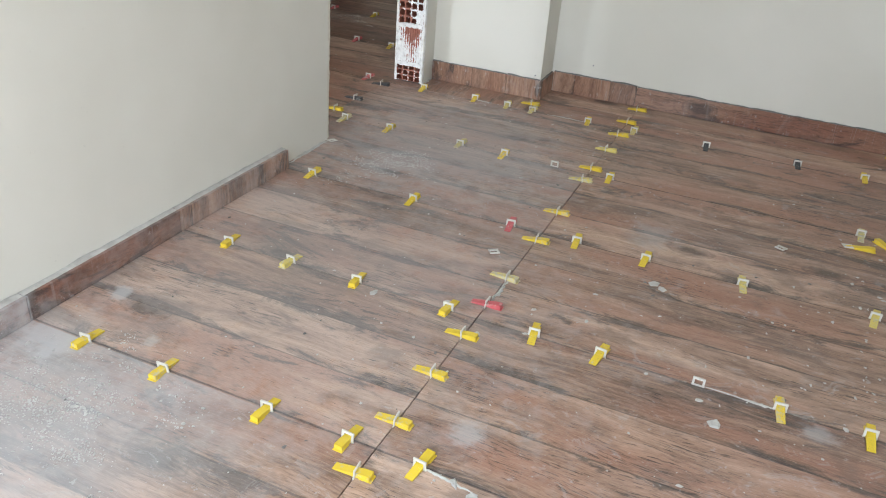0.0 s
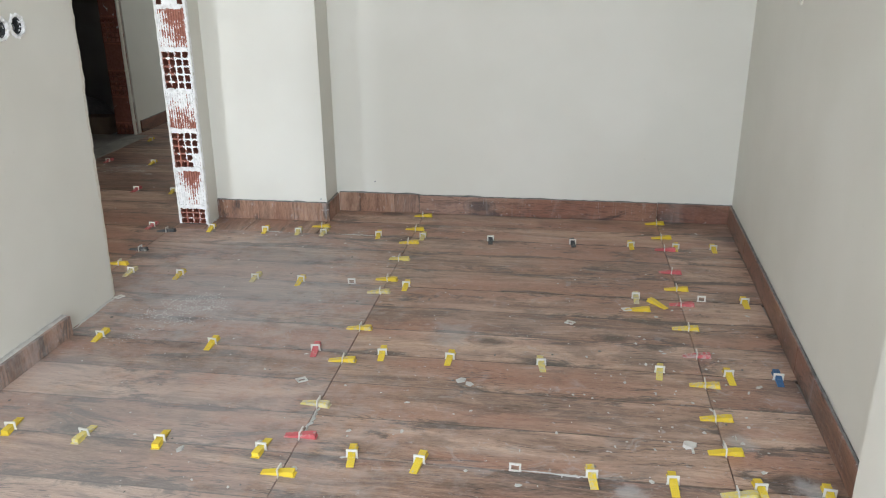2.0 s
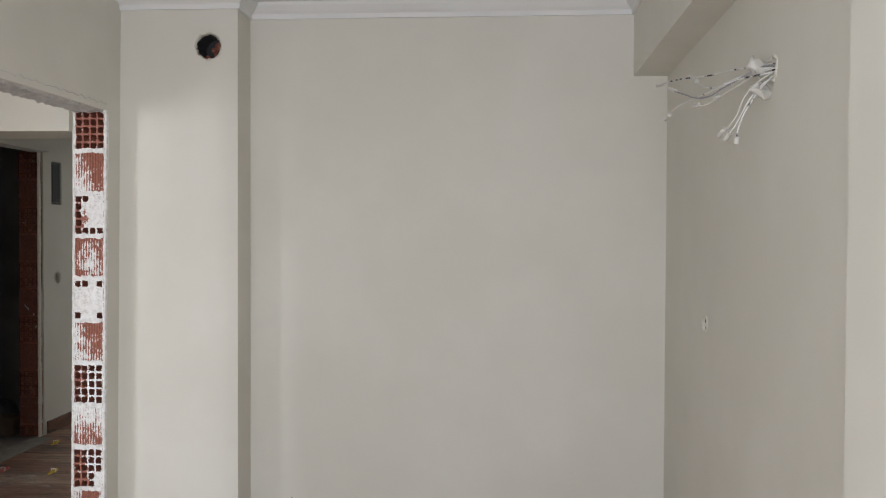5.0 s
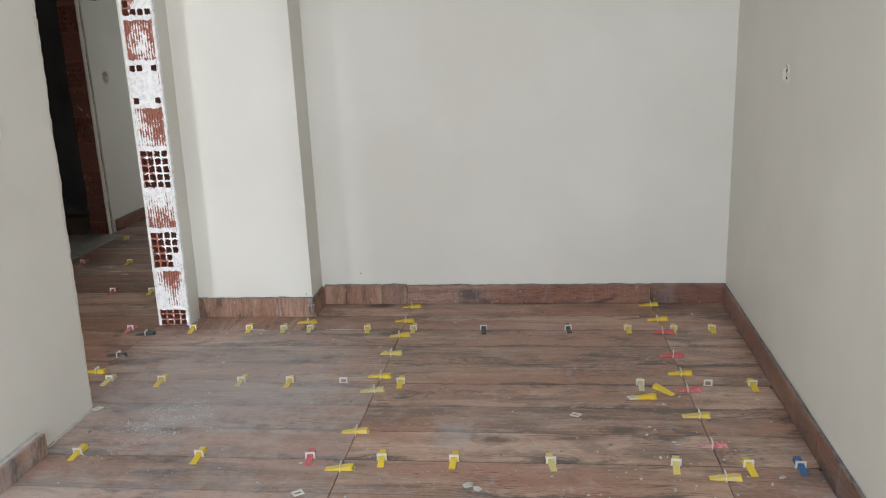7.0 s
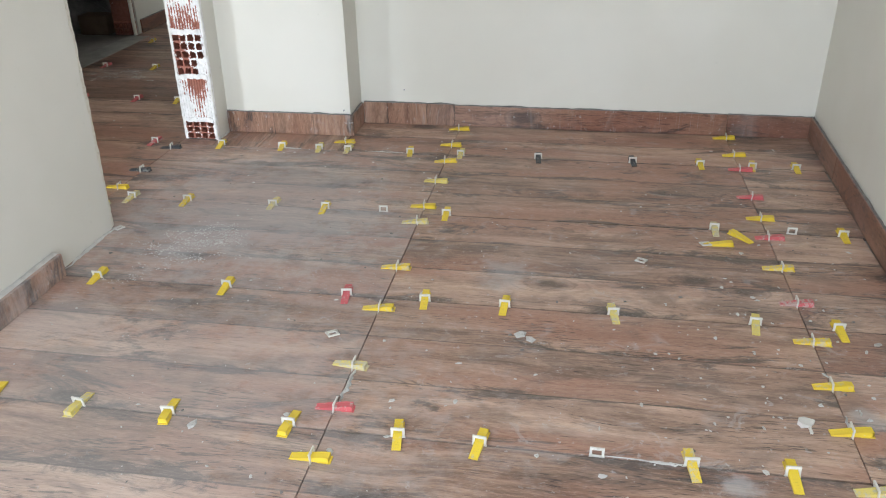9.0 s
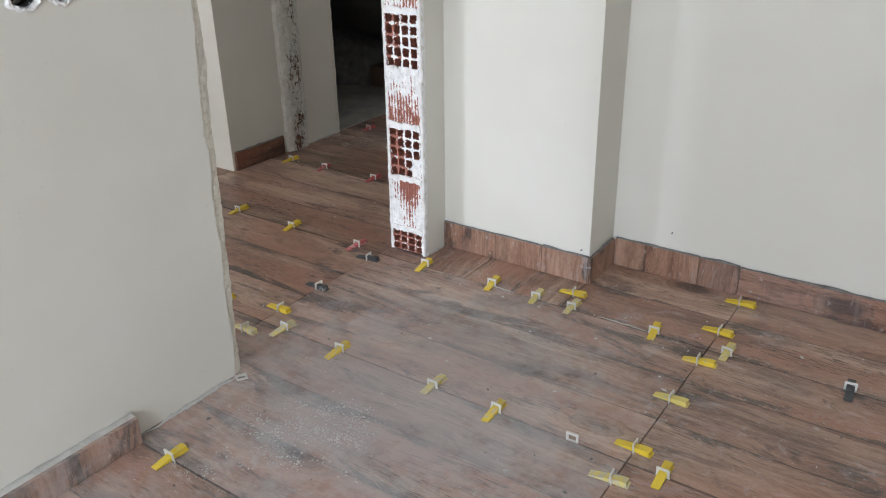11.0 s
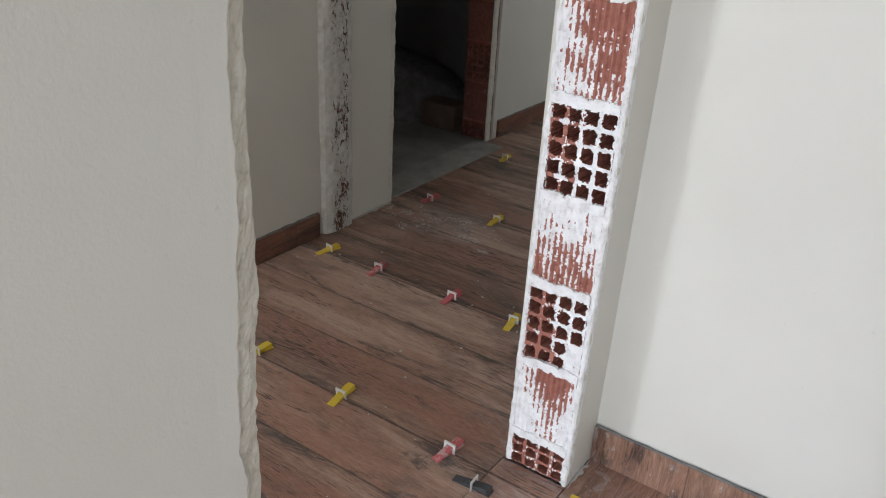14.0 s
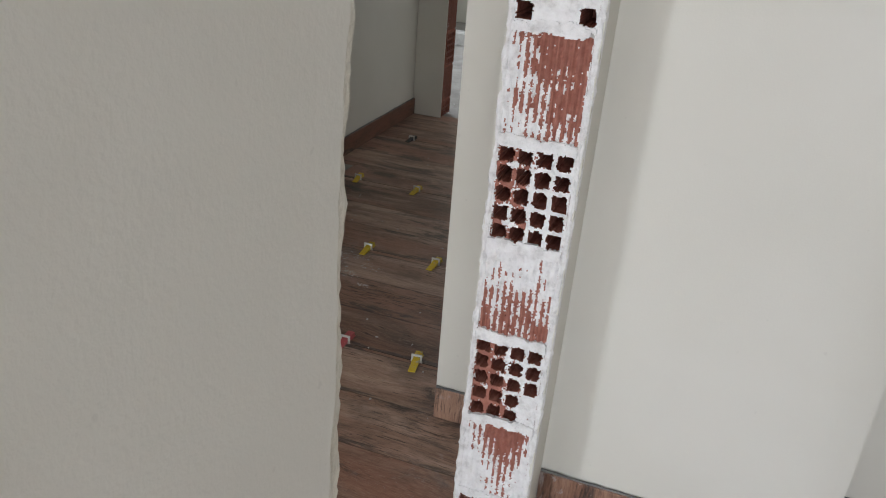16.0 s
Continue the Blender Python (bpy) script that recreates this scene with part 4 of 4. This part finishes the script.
# on the end joints, wedge heel towards +x: joint x, then (y, colour)
END = (
    (0.0, ((4.529, "y"), (4.314, "y"), (4.119, "y"), (3.9, "d"), (3.656, "y"), (3.521, "d"), (3.183, "y"), (2.934, "y"), (2.648, "d"), (2.475, "r"), (2.296, "y"), (2.1, "y"), (1.892, "y"), (1.704, "y"))),
    (1.2, ((4.545, "y"), (4.332, "y"), (4.168, "r"), (3.888, "r"), (3.703, "y"), (3.551, "r"), (3.335, "y"), (3.123, "r"), (2.923, "y"), (2.727, "y"), (2.554, "y"), (2.365, "d"))),
    (-0.482, ((4.3, "y"),)),
    (-1.245, ((3.684, "y"), (3.53, "d"), (3.867, "k"), (4.138, "k"))),
)
for jx, col in END:
    for jy, c in col:
        leveller(jx, jy, 90 + clip_rng.uniform(-6, 6), c)
leveller(-2.537, 4.427, 70, "r")
leveller(-2.51, 4.25, 40, "y")
leveller(-2.343, 4.204, 4, "k")
for x, y, a in ((-0.144, 3.602, 3), (1.285, 3.602, 0), (0.627, 2.398, -2)):
    bare_clip(x, y, a)
for x, y, a in ((-0.103, 2.794, 35), (0.774, 3.343, -25), (-1.06, 3.342, 60), (0.985, 3.49, 15)):
    bare_clip(x, y, a, True)


def loose_wedge(x, y, turn):
    base = tagged(new("loose_wedge"), "yellow plastic wedge lying loose on the tiles", "wedge", "loose wedges")
    w = part("wedge", WEDGE_ME["y"], None, base)
    base.matrix_basis = pose(x, y, 0.0005, 0, 0, turn)


loose_wedge(1.03, 3.483, -86)
loose_wedge(1.11, 3.546, 40)

# ---- crumbs, flakes and joint mortar ----


def lumps(name, places, mat, label, flat=0.35, kind="stuff"):
    bm = bmesh.new()
    rng = random.Random(name)
    for x, y, r in places:
        n = rng.randint(5, 7)
        a0 = rng.uniform(0, 6)
        lo, hi = [], []
        asp = rng.uniform(0.3, 0.95)
        for i in range(n):
            a = a0 + 2 * math.pi * i / n
            q = r * rng.uniform(0.6, 1.2)
            ux, uy = q * math.cos(a), q * asp * math.sin(a)
            c, s = math.cos(a0), math.sin(a0)
            px, py = x + ux * c - uy * s, y + ux * s + uy * c
            lo.append(bm.verts.new((px, py, 0.0002)))
            hi.append(bm.verts.new((x + (px - x) * 0.7, y + (py - y) * 0.7, r * flat * rng.uniform(0.5, 1.2) + 0.0006)))
        bm.faces.new(hi)
        for i in range(n):
            j = (i + 1) % n
            bm.faces.new((lo[i], lo[j], hi[j], hi[i]))
    return thing(name, bm, mat, label, "debris", "", kind)


rng = random.Random(11)


def in_room():
    while True:
        x, y = rng.uniform(-1.0, 1.45), rng.uniform(1.2, 4.5)
        if not (x < COLX + 0.03 and y > COLY - 0.03):
            return x, y


small = [(*in_room(), 0.002 + 0.0035 * rng.random() ** 2) for _ in range(420)]
small += [(rng.gauss(1.1, 0.22), rng.gauss(2.8, 0.28), rng.uniform(0.003, 0.009)) for _ in range(60)]
small += [(rng.uniform(-2.4, -1.3), rng.uniform(3.5, 7.0), rng.uniform(0.002, 0.006)) for _ in range(90)]
small = [p for p in small if p[0] < 1.44]
lumps("mortar_crumbs", small, MORTAR, "pale mortar crumbs scattered over the tiles")
big = [(*in_room(), rng.uniform(0.006, 0.013)) for _ in range(46)]
big += [(0.42, 2.86, 0.02), (0.45, 2.84, 0.016), (0.27, 2.7, 0.014), (1.2, 2.78, 0.012), (1.33, 2.9, 0.016), (1.37, 2.94, 0.014), (0.69, 2.26, 0.022), (-0.32, 2.37, 0.018), (0.2, 1.78, 0.02), (0.25, 1.76, 0.017), (0.88, 1.95, 0.016), (1.16, 3.5, 0.01)]
lumps("mortar_flakes", big, MORTAR, "flat flakes of dried mortar on the tiles", 0.18)
lumps("dark_crumbs", [(*in_room(), rng.uniform(0.003, 0.007)) for _ in range(70)], MORTAR_DARK, "dark grey crumbs scattered over the tiles")
powder = []
for cx, cy, sx, sy, k in ((-0.72, 3.27, 0.1, 0.085, 45), (-0.74, 1.5, 0.13, 0.11, 80), (-2.15, 5.28, 0.14, 0.06, 45)):
    for _ in range(k):
        px, py = rng.gauss(cx, sx), rng.gauss(cy, sy)
        for _ in range(rng.randint(6, 26)):
            qx, qy = rng.gauss(px, 0.016), rng.gauss(py, 0.011)
            if qx > (-1.04 if cx > -1.5 else -2.4):
                powder.append((qx, qy, rng.uniform(0.0012, 0.0026 + 0.0035 * rng.random() ** 2)))
lumps("cement_powder", powder, MORTAR, "white cement powder swept into patches on the tiles", 0.3)


flecks = []
for cx, cy, dx, dy, sx, sy, k, big in ((-0.7, 3.27, -0.12, -0.2, 0.05, 0.035, 34, 0.0028), (-0.76, 1.53, -0.2, -0.14, 0.07, 0.05, 54, 0.0052)):
    for _ in range(k):
        f = rng.gauss(0, 0.5)
        px, py = cx + dx * f + rng.gauss(0, sx), cy + dy * f + rng.gauss(0, sy)
        for _ in range(rng.randint(8, 24)):
            flecks.append((max(-1.03, rng.gauss(px, 0.024)), rng.gauss(py, 0.014), rng.uniform(0.001, 0.0019 + big * rng.random() ** 2)))
lumps("plaster_flecks", flecks, MORTAR, "pale plaster flecks in the swept powder", 0.5)


def smear(name, x0, y0, x1, y1, w, seed, label):
    """A raised, wavering worm of mortar squeezed out of a joint."""
    bm = bmesh.new()
    r2 = random.Random(seed)
    k = max(4, int(math.hypot(x1 - x0, y1 - y0) / 0.008))
    d = Vector((x1 - x0, y1 - y0)).normalized()
    nrm = Vector((-d.y, d.x))
    rows = []
    for i in range(k + 1):
        s = i / k
        c = Vector((x0, y0)).lerp(Vector((x1, y1)), s) + nrm * (w * 0.8 * noise.noise((s * 8, seed, 0)))
        hw = w * (0.4 + 0.6 * abs(noise.noise((s * 14, seed, 3.0)))) * math.sin(math.pi * min(1, max(0.03, s)) ** 0.8 + 0.02)
        hw = max(hw, 0.0006)
        z = 0.0015 + hw * 0.7
        rows.append([bm.verts.new((c.x + nrm.x * u * hw, c.y + nrm.y * u * hw, q)) for u, q in ((-1, 0.0002), (-0.4, z), (0.4, z * 0.9), (1, 0.0002))])
    for a, b in zip(rows, rows[1:]):
        for q in range(3):
            bm.faces.new((a[q], b[q], b[q + 1], a[q + 1]))
    return thing(name, bm, MORTAR, label, "mortar", "", "", True)


smear("joint_mortar", 0.008, 2.64, 0.004, 2.48, 0.011, 3, "grey mortar squeezed out of a tile joint")
smear("joint_mortar", 1.206, 2.62, 1.2, 2.54, 0.008, 5, "grey mortar squeezed out of a tile joint")
smear("joint_mortar", 0.63, 2.4, 0.82, 2.397, 0.0032, 6, "pale mortar squeezed out of a tile joint")
smear("joint_mortar", 0.74, 2.395, 0.82, 2.393, 0.008, 7, "pale mortar squeezed out of a tile joint")
smear("joint_mortar", -0.35, 4.207, -0.17, 4.203, 0.005, 8, "pale mortar squeezed out of a tile joint")
smear("joint_mortar", -0.74, 4.203, -0.66, 4.2, 0.006, 9, "pale mortar squeezed out of a tile joint")
smear("joint_mortar", 0.12, 1.79, 0.26, 1.77, 0.009, 10, "pale mortar squeezed out of a tile joint")
smear("wall_foot_mortar", LX + 0.006, 3.34, LX + 0.008, 3.0, 0.014, 12, "rough mortar along the foot of the wall")
smear("wall_foot_mortar", PX0 + 0.006, DY0 - 0.02, PX0 + 0.006, 5.07, 0.012, 13, "rough mortar along the foot of the passage wall")
smear("wall_foot_mortar", LX + 0.004, COLY - 0.015, LX + 0.004, DOOR1, 0.01, 14, "rough mortar along the foot of the pier")

# a dropped white plastic tag on the tiles
bm = bmesh.new()
pts = [(0, 0), (0.03, 0.006), (0.05, 0.028), (0.04, 0.05), (0.018, 0.058), (-0.004, 0.045), (-0.012, 0.02)]
lo = [bm.verts.new((x, y, 0.001)) for x, y in pts]
hi = [bm.verts.new((x, y, 0.006 + 0.012 * random.Random(i).random())) for i, (x, y) in enumerate(pts)]
bm.faces.new(hi)
for i in range(7):
    bm.faces.new((lo[i], lo[(i + 1) % 7], hi[(i + 1) % 7], hi[i]))
box(bm, 0.024, 0.034, -0.03, 0.008, 0.001, 0.006)
scrap = thing("plastic_scrap", bm, WHITE, "crumpled white plastic scrap lying on the tiles", "scrap")
scrap.location, scrap.scale = (1.095, 2.56, 0), (0.62, 0.62, 0.8)

# ---- wall details ----
for i, (x, y, z, r) in enumerate(SOCKETS_L):
    base = thing("socket_hole", collar((LX, y, z), "x", r, 1, 30 + i, wide=0.3), PLASTER_WHITE, "open socket hole with crumbled rim and loose wires", "socket", "open sockets")
    bmc = bmesh.new()
    box(bmc, LX - 0.0745, LX - 0.07, y - r * 0.8, y + r * 0.8, z - r * 0.8, z + r * 0.8)
    part("socket_back", bmc, BLACK, base, "black inside of the socket hole")


def wire(name, pts, r, mat, parent, label=""):
    cu = bpy.data.curves.new(name, "CURVE")
    cu.dimensions, cu.bevel_depth, cu.bevel_resolution, cu.use_fill_caps = "3D", r, 2, True
    sp = cu.splines.new("BEZIER")
    sp.bezier_points.add(len(pts) - 1)
    for bp, p in zip(sp.bezier_points, pts):
        bp.co = p
        bp.handle_left_type = bp.handle_right_type = "AUTO"
    cu.resolution_u = 6
    tmp = bpy.data.objects.new(name, cu)
    scene.collection.objects.link(tmp)
    me = bpy.data.meshes.new_from_object(tmp.evaluated_get(bpy.context.evaluated_depsgraph_get()))
    bpy.data.objects.remove(tmp)
    me.materials.clear()
    me.materials.append(mat)
    ob = new(name, me)
    ob.parent = parent
    return tagged(ob, label)


for base, (x, y, z, r) in zip([o for o in scene.objects if o.name.startswith("socket_hole")], SOCKETS_L):
    for k, dy in enumerate((-0.012, -0.003, 0.008)):
        wire("wire", [(x - 0.068, y + dy, z + 0.03), (x - 0.02, y + dy - 0.003, z + 0.012), (x - 0.012, y + dy + 0.004, z - 0.008), (x - 0.04, y + dy, z - 0.026)], 0.0022, (WHITE, CABLE_GREY, CABLE_BLACK)[k], base)



def lining(parent, centre, axis, r, d0, d1, mat, label):
    """A black tube with a closed end, added inside a hole so its colour gives the shade."""
    bm = bmesh.new()
    n = 24
    rings = []
    for d in (d0, d1):
        rings.append([bm.verts.new(Vector(centre) + (Vector((d, r * math.cos(a), r * math.sin(a))) if axis == "x" else Vector((r * math.cos(a), d, r * math.sin(a))))) for a in [2 * math.pi * k / n for k in range(n)]])
    for i in range(n):
        bm.faces.new((rings[0][i], rings[0][(i + 1) % n], rings[1][(i + 1) % n], rings[1][i]))
    bm.faces.new(rings[1])
    return part("lining", bm, mat, parent, label)


for base, (x, y, z, r) in zip([o for o in scene.objects if o.name.startswith("socket_hole")], SOCKETS_L):
    lining(base, (x, y, z), "x", r * 0.9, -0.004, -0.069, BLACK, "black inside of the socket hole")

# round flue hole in the column
hole = thing("flue_hole", collar((-0.625, COLY, 2.38), "y", 0.063, -1, 41, wide=0.03), PLASTER, "round open flue hole with dark pipe inside", "vent")
# the closed black end paints the shade deep in the pipe
lining(hole, (-0.625, COLY, 2.38), "y", 0.058, 0.003, 0.132, CABLE_BLACK, "dark pipe lining")
bm = bmesh.new()
for k in range(7):
    rr = random.Random(k)
    bmesh.ops.create_icosphere(bm, subdivisions=2, radius=rr.uniform(0.012, 0.028), matrix=Matrix.Translation((-0.628 + rr.uniform(-0.04, 0.04), COLY + rr.uniform(0.075, 0.12), 2.38 + rr.uniform(-0.05, 0.03))))
for v in bm.verts:
    v.co += 0.006 * Vector((noise.noise(v.co * 60), noise.noise(v.co * 60 + Vector((3, 0, 0))), noise.noise(v.co * 60 + Vector((0, 5, 0)))))
part("rubble", bm, CLAY_IN, hole, "broken rubble in the pipe")

# switch hole of the right wall
hx, hy, hz = SOCKET_R
sw = thing("socket_hole", collar(SOCKET_R, "x", 0.03, -1, 44, wide=0.16), PLASTER, "small open socket hole in the painted wall", "socket", "open sockets")
# added black liner: the hole's shade is put into its colour
lining(sw, SOCKET_R, "x", 0.0275, 0.003, 0.053, BLACK, "black inside of the socket hole")
wire("wire", [(hx + 0.05, hy, hz + 0.02), (hx + 0.004, hy - 0.005, hz + 0.01), (hx + 0.003, hy + 0.004, hz - 0.012), (hx + 0.05, hy, hz - 0.02)], 0.003, WHITE, sw)

# cable bundle
cx, cy, cz = CABLE_AT
bundle = thing("cable_bundle", collar(CABLE_AT, "x", 0.03, -1, 47, wide=0.2), PLASTER, "loose electric cables with white-painted ends hanging from the wall", "cables")


# added black tube in place of the shade inside the cable hole
lining(bundle, CABLE_AT, "x", 0.027, 0.004, 0.065, CABLE_BLACK, "black tube that darkens the hole")


def blob(p, r, seed):
    bm = bmesh.new()
    rr = random.Random(seed)
    bmesh.ops.create_icosphere(bm, subdivisions=3, radius=1, matrix=Matrix.LocRotScale(p, Euler((rr.uniform(0, 3), rr.uniform(0, 3), rr.uniform(0, 3))), Vector((r * rr.uniform(0.6, 1.0), r * rr.uniform(0.9, 1.7), r * rr.uniform(0.6, 1.2)))))
    for v in bm.verts:
        v.co += r * 0.5 * Vector((noise.noise(v.co * 70), noise.noise(v.co * 70 + Vector((3, 0, 0))), noise.noise(v.co * 70 + Vector((0, 5, 0)))))
    return bm


CABLES = (
    ((0, 0, 0), (-0.06, 0.06, 0.012), (-0.11, 0.24, 0.028), (-0.15, 0.48, 0.062), (-0.16, 0.8, 0.1)),
    ((0, 0, -0.01), (-0.07, 0.08, -0.015), (-0.13, 0.26, -0.03), (-0.17, 0.44, -0.04), (-0.18, 0.56, -0.06)),
    ((0, 0, 0.01), (-0.08, 0.1, -0.02), (-0.13, 0.25, -0.04), (-0.16, 0.36, -0.01), (-0.165, 0.56, 0.045)),
    ((0, 0, -0.02), (-0.05, 0.02, -0.07), (-0.08, 0.06, -0.14), (-0.1, 0.11, -0.185)),
    ((0, 0, -0.02), (-0.05, 0.01, -0.08), (-0.085, 0.03, -0.16), (-0.09, 0.035, -0.205)),
    ((0, 0, 0.0), (-0.07, 0.12, -0.03), (-0.12, 0.24, -0.06), (-0.14, 0.33, -0.05)),
    ((0, 0, 0.0), (-0.05, 0.1, 0.0), (-0.1, 0.3, 0.0), (-0.13, 0.43, 0.06)),
    ((0, 0, -0.01), (-0.06, 0.03, -0.06), (-0.085, 0.07, -0.13), (-0.11, 0.14, -0.17)),
)
for i, c in enumerate(CABLES):
    pts = [(cx + 0.03, cy, cz)] + [(cx + a, cy + b, cz + d) for a, b, d in c]
    cab = wire("cable", pts, 0.0026, (PAINTED_CABLE, PAINTED_CABLE, CABLE_GREY, PAINTED_CABLE, PAINTED_CABLE, WHITE, PAINTED_CABLE, WHITE)[i], bundle, "paint-splashed cable")
    tip = [pts[-1], tuple(Vector(pts[-1]).lerp(Vector(pts[-2]), 0.2)), tuple(Vector(pts[-1]).lerp(Vector(pts[-2]), 0.42))]
    wire("painted_tip", tip, 0.0075, WHITE, cab, "white-painted end")
for i, (a, b, d, r) in enumerate(((-0.03, 0.035, 0.008, 0.026), (-0.028, 0.02, -0.06, 0.022), (-0.09, 0.14, -0.02, 0.011), (-0.1, 0.2, -0.045, 0.012))):
    part("paint_blob", blob((cx + a, cy + b, cz + d), r, 90 + i), WHITE, bundle, "white paint blob", True)

# passage: fuse box and socket holes in the far wall, blocks in the dark room
fuse = thing("fuse_box", boxed(FX - 0.078, FX - 0.01, 6.423, 6.557, 1.703, 2.017, 0.003), BLACK, "dark recessed fuse box in the passage wall", "fuse box")
bm = boxed(FX - 0.0095, FX - 0.004, 6.44, 6.54, 1.72, 2.0, 0.002)
part("door", bm, CABLE_BLACK, fuse, "dark cover")
thing("socket_hole", collar((FX, 6.5, 1.15), "x", 0.04, 1, 49, wide=0.25), PLASTER, "open socket hole in the passage wall", "socket", "open sockets")
structure("threshold", boxed(DX0 - 0.06, -2.449, DY0 + 0.004, DY1 - 0.004, -0.0105, 0.001, 0.003), MORTAR_PALE, "raw concrete strip across the dark doorway", "threshold")
thing("clay_block", boxed(-3.0, -2.78, 6.28, 6.42, -0.0105, 0.125, 0.008), CARD, "dusty brown clay block on the bare screed", "block")

# dark heap behind the block
bm = bmesh.new()
bmesh.ops.create_icosphere(bm, subdivisions=4, radius=1, matrix=Matrix.LocRotScale((-3.5, 6.55, -0.02), None, (0.6, 0.42, 0.3)))
for v in bm.verts:
    v.co += 0.05 * Vector((noise.noise(v.co * 7), noise.noise(v.co * 7 + Vector((3, 0, 0))), noise.noise(v.co * 7 + Vector((0, 5, 0)))))
bmesh.ops.delete(bm, geom=[v for v in bm.verts if v.co.z < -0.06], context="VERTS")
thing("rubble_mound", bm, MORTAR_DARK, "dark heap of rubble on the bare screed", "rubble", "", "", True)
lumps("floor_rubble", [(rng.uniform(-2.5, -1.4), rng.uniform(7.45, 9.6), rng.uniform(0.008, 0.03)) for _ in range(160)], MORTAR, "pale rubble on the far room's bare floor", 0.5)
thing("floor_ledge", boxed(-3.4, -0.45, 9.4, 9.55, -0.0105, 0.09, 0.006), MORTAR, "low raw concrete ledge across the far room", "ledge")

# nails left in the plaster
for x, y, z in ((-0.512, COLY, 0.118), (-0.27, BACK, 0.165)):
    bm = bmesh.new()
    bmesh.ops.create_cone(bm, cap_ends=True, segments=10, radius1=0.0032, radius2=0.0026, depth=0.008, matrix=pose(x, y - 0.0035, z, 90, 0, 0))
    thing("nail", bm, CABLE_GREY, "small grey nail stuck in the painted plaster", "nail", "nails")

# ---- floor tiles ----
GAP, TH = 0.0013, 0.0102


def tile_mesh(w, d):
    bm = boxed(GAP, w - GAP, GAP, d - GAP, -TH, 0.0)
    top = [e for e in bm.edges if all(v.co.z > -1e-6 for v in e.verts)]
    bmesh.ops.bevel(bm, geom=top, offset=0.0007, segments=1, affect="EDGES")
    return bm


TILE_CACHE = {}
tile_rng = random.Random(3)


def tile(x0, x1, y0, y1, mat=None):
    mat = mat or WOOD
    key = (round(x1 - x0, 3), round(y1 - y0, 3), mat.name)
    if key not in TILE_CACHE:
        TILE_CACHE[key] = mesh_of("tile", tile_mesh(x1 - x0, y1 - y0), mat)
    ob = new("tile", TILE_CACHE[key])
    ob.parent = floor
    ob.matrix_basis = pose(x0, y0, tile_rng.uniform(-0.0006, 0.0), 0, 0, 0)
    return ob


rows = [REAR] + ROW
for y0, y1 in zip(rows, rows[1:]):
    tile(0.0, 1.202, y0, y1)
    tile(1.202, min(wall_x(y0), wall_x(y1)) if y0 > 2.2 else (wall_x(2.2) if y1 > 2.2 else 1.37), y0, y1)
    tile(-1.245 if y0 >= 2.99 else LX, 0.0, y0, y1)
tile(0.0, 1.202, 4.202, BACK)
tile(1.202, wall_x(4.3), 4.202, BACK)
tile(COLX, 0.0, 4.202, BACK)
tile(-0.863, COLX, 4.202, COLY, WOOD_CROSS)
tile(LX, -0.863, 4.202, COLY, WOOD_CROSS)
tile(-1.245, LX, 4.202, DOOR1)
# hall and passage
hall = [HALL_REAR, -1.216, -0.614, -0.012, 0.59, 1.192, 1.794, 2.396, 2.998, 3.6, 4.202]
for y0, y1 in zip(hall, hall[1:]):
    tile(-2.447, -1.245, y0, y1)
    tile(-3.65, -2.447, y0, y1)
    tile(-4.25, -3.65, y0, y1)
tile(-3.65, -2.447, 4.202, 4.548)
tile(-4.25, -3.65, 4.202, 4.548)
for y0, y1 in ((4.202, 4.818), (4.818, 5.44), (5.44, 6.09), (6.09, 6.765), (6.765, 7.3)):
    tile(-2.447 if y1 < 6.2 else FX, PX1 if y0 > 4.3 else -1.245, y0, y1)
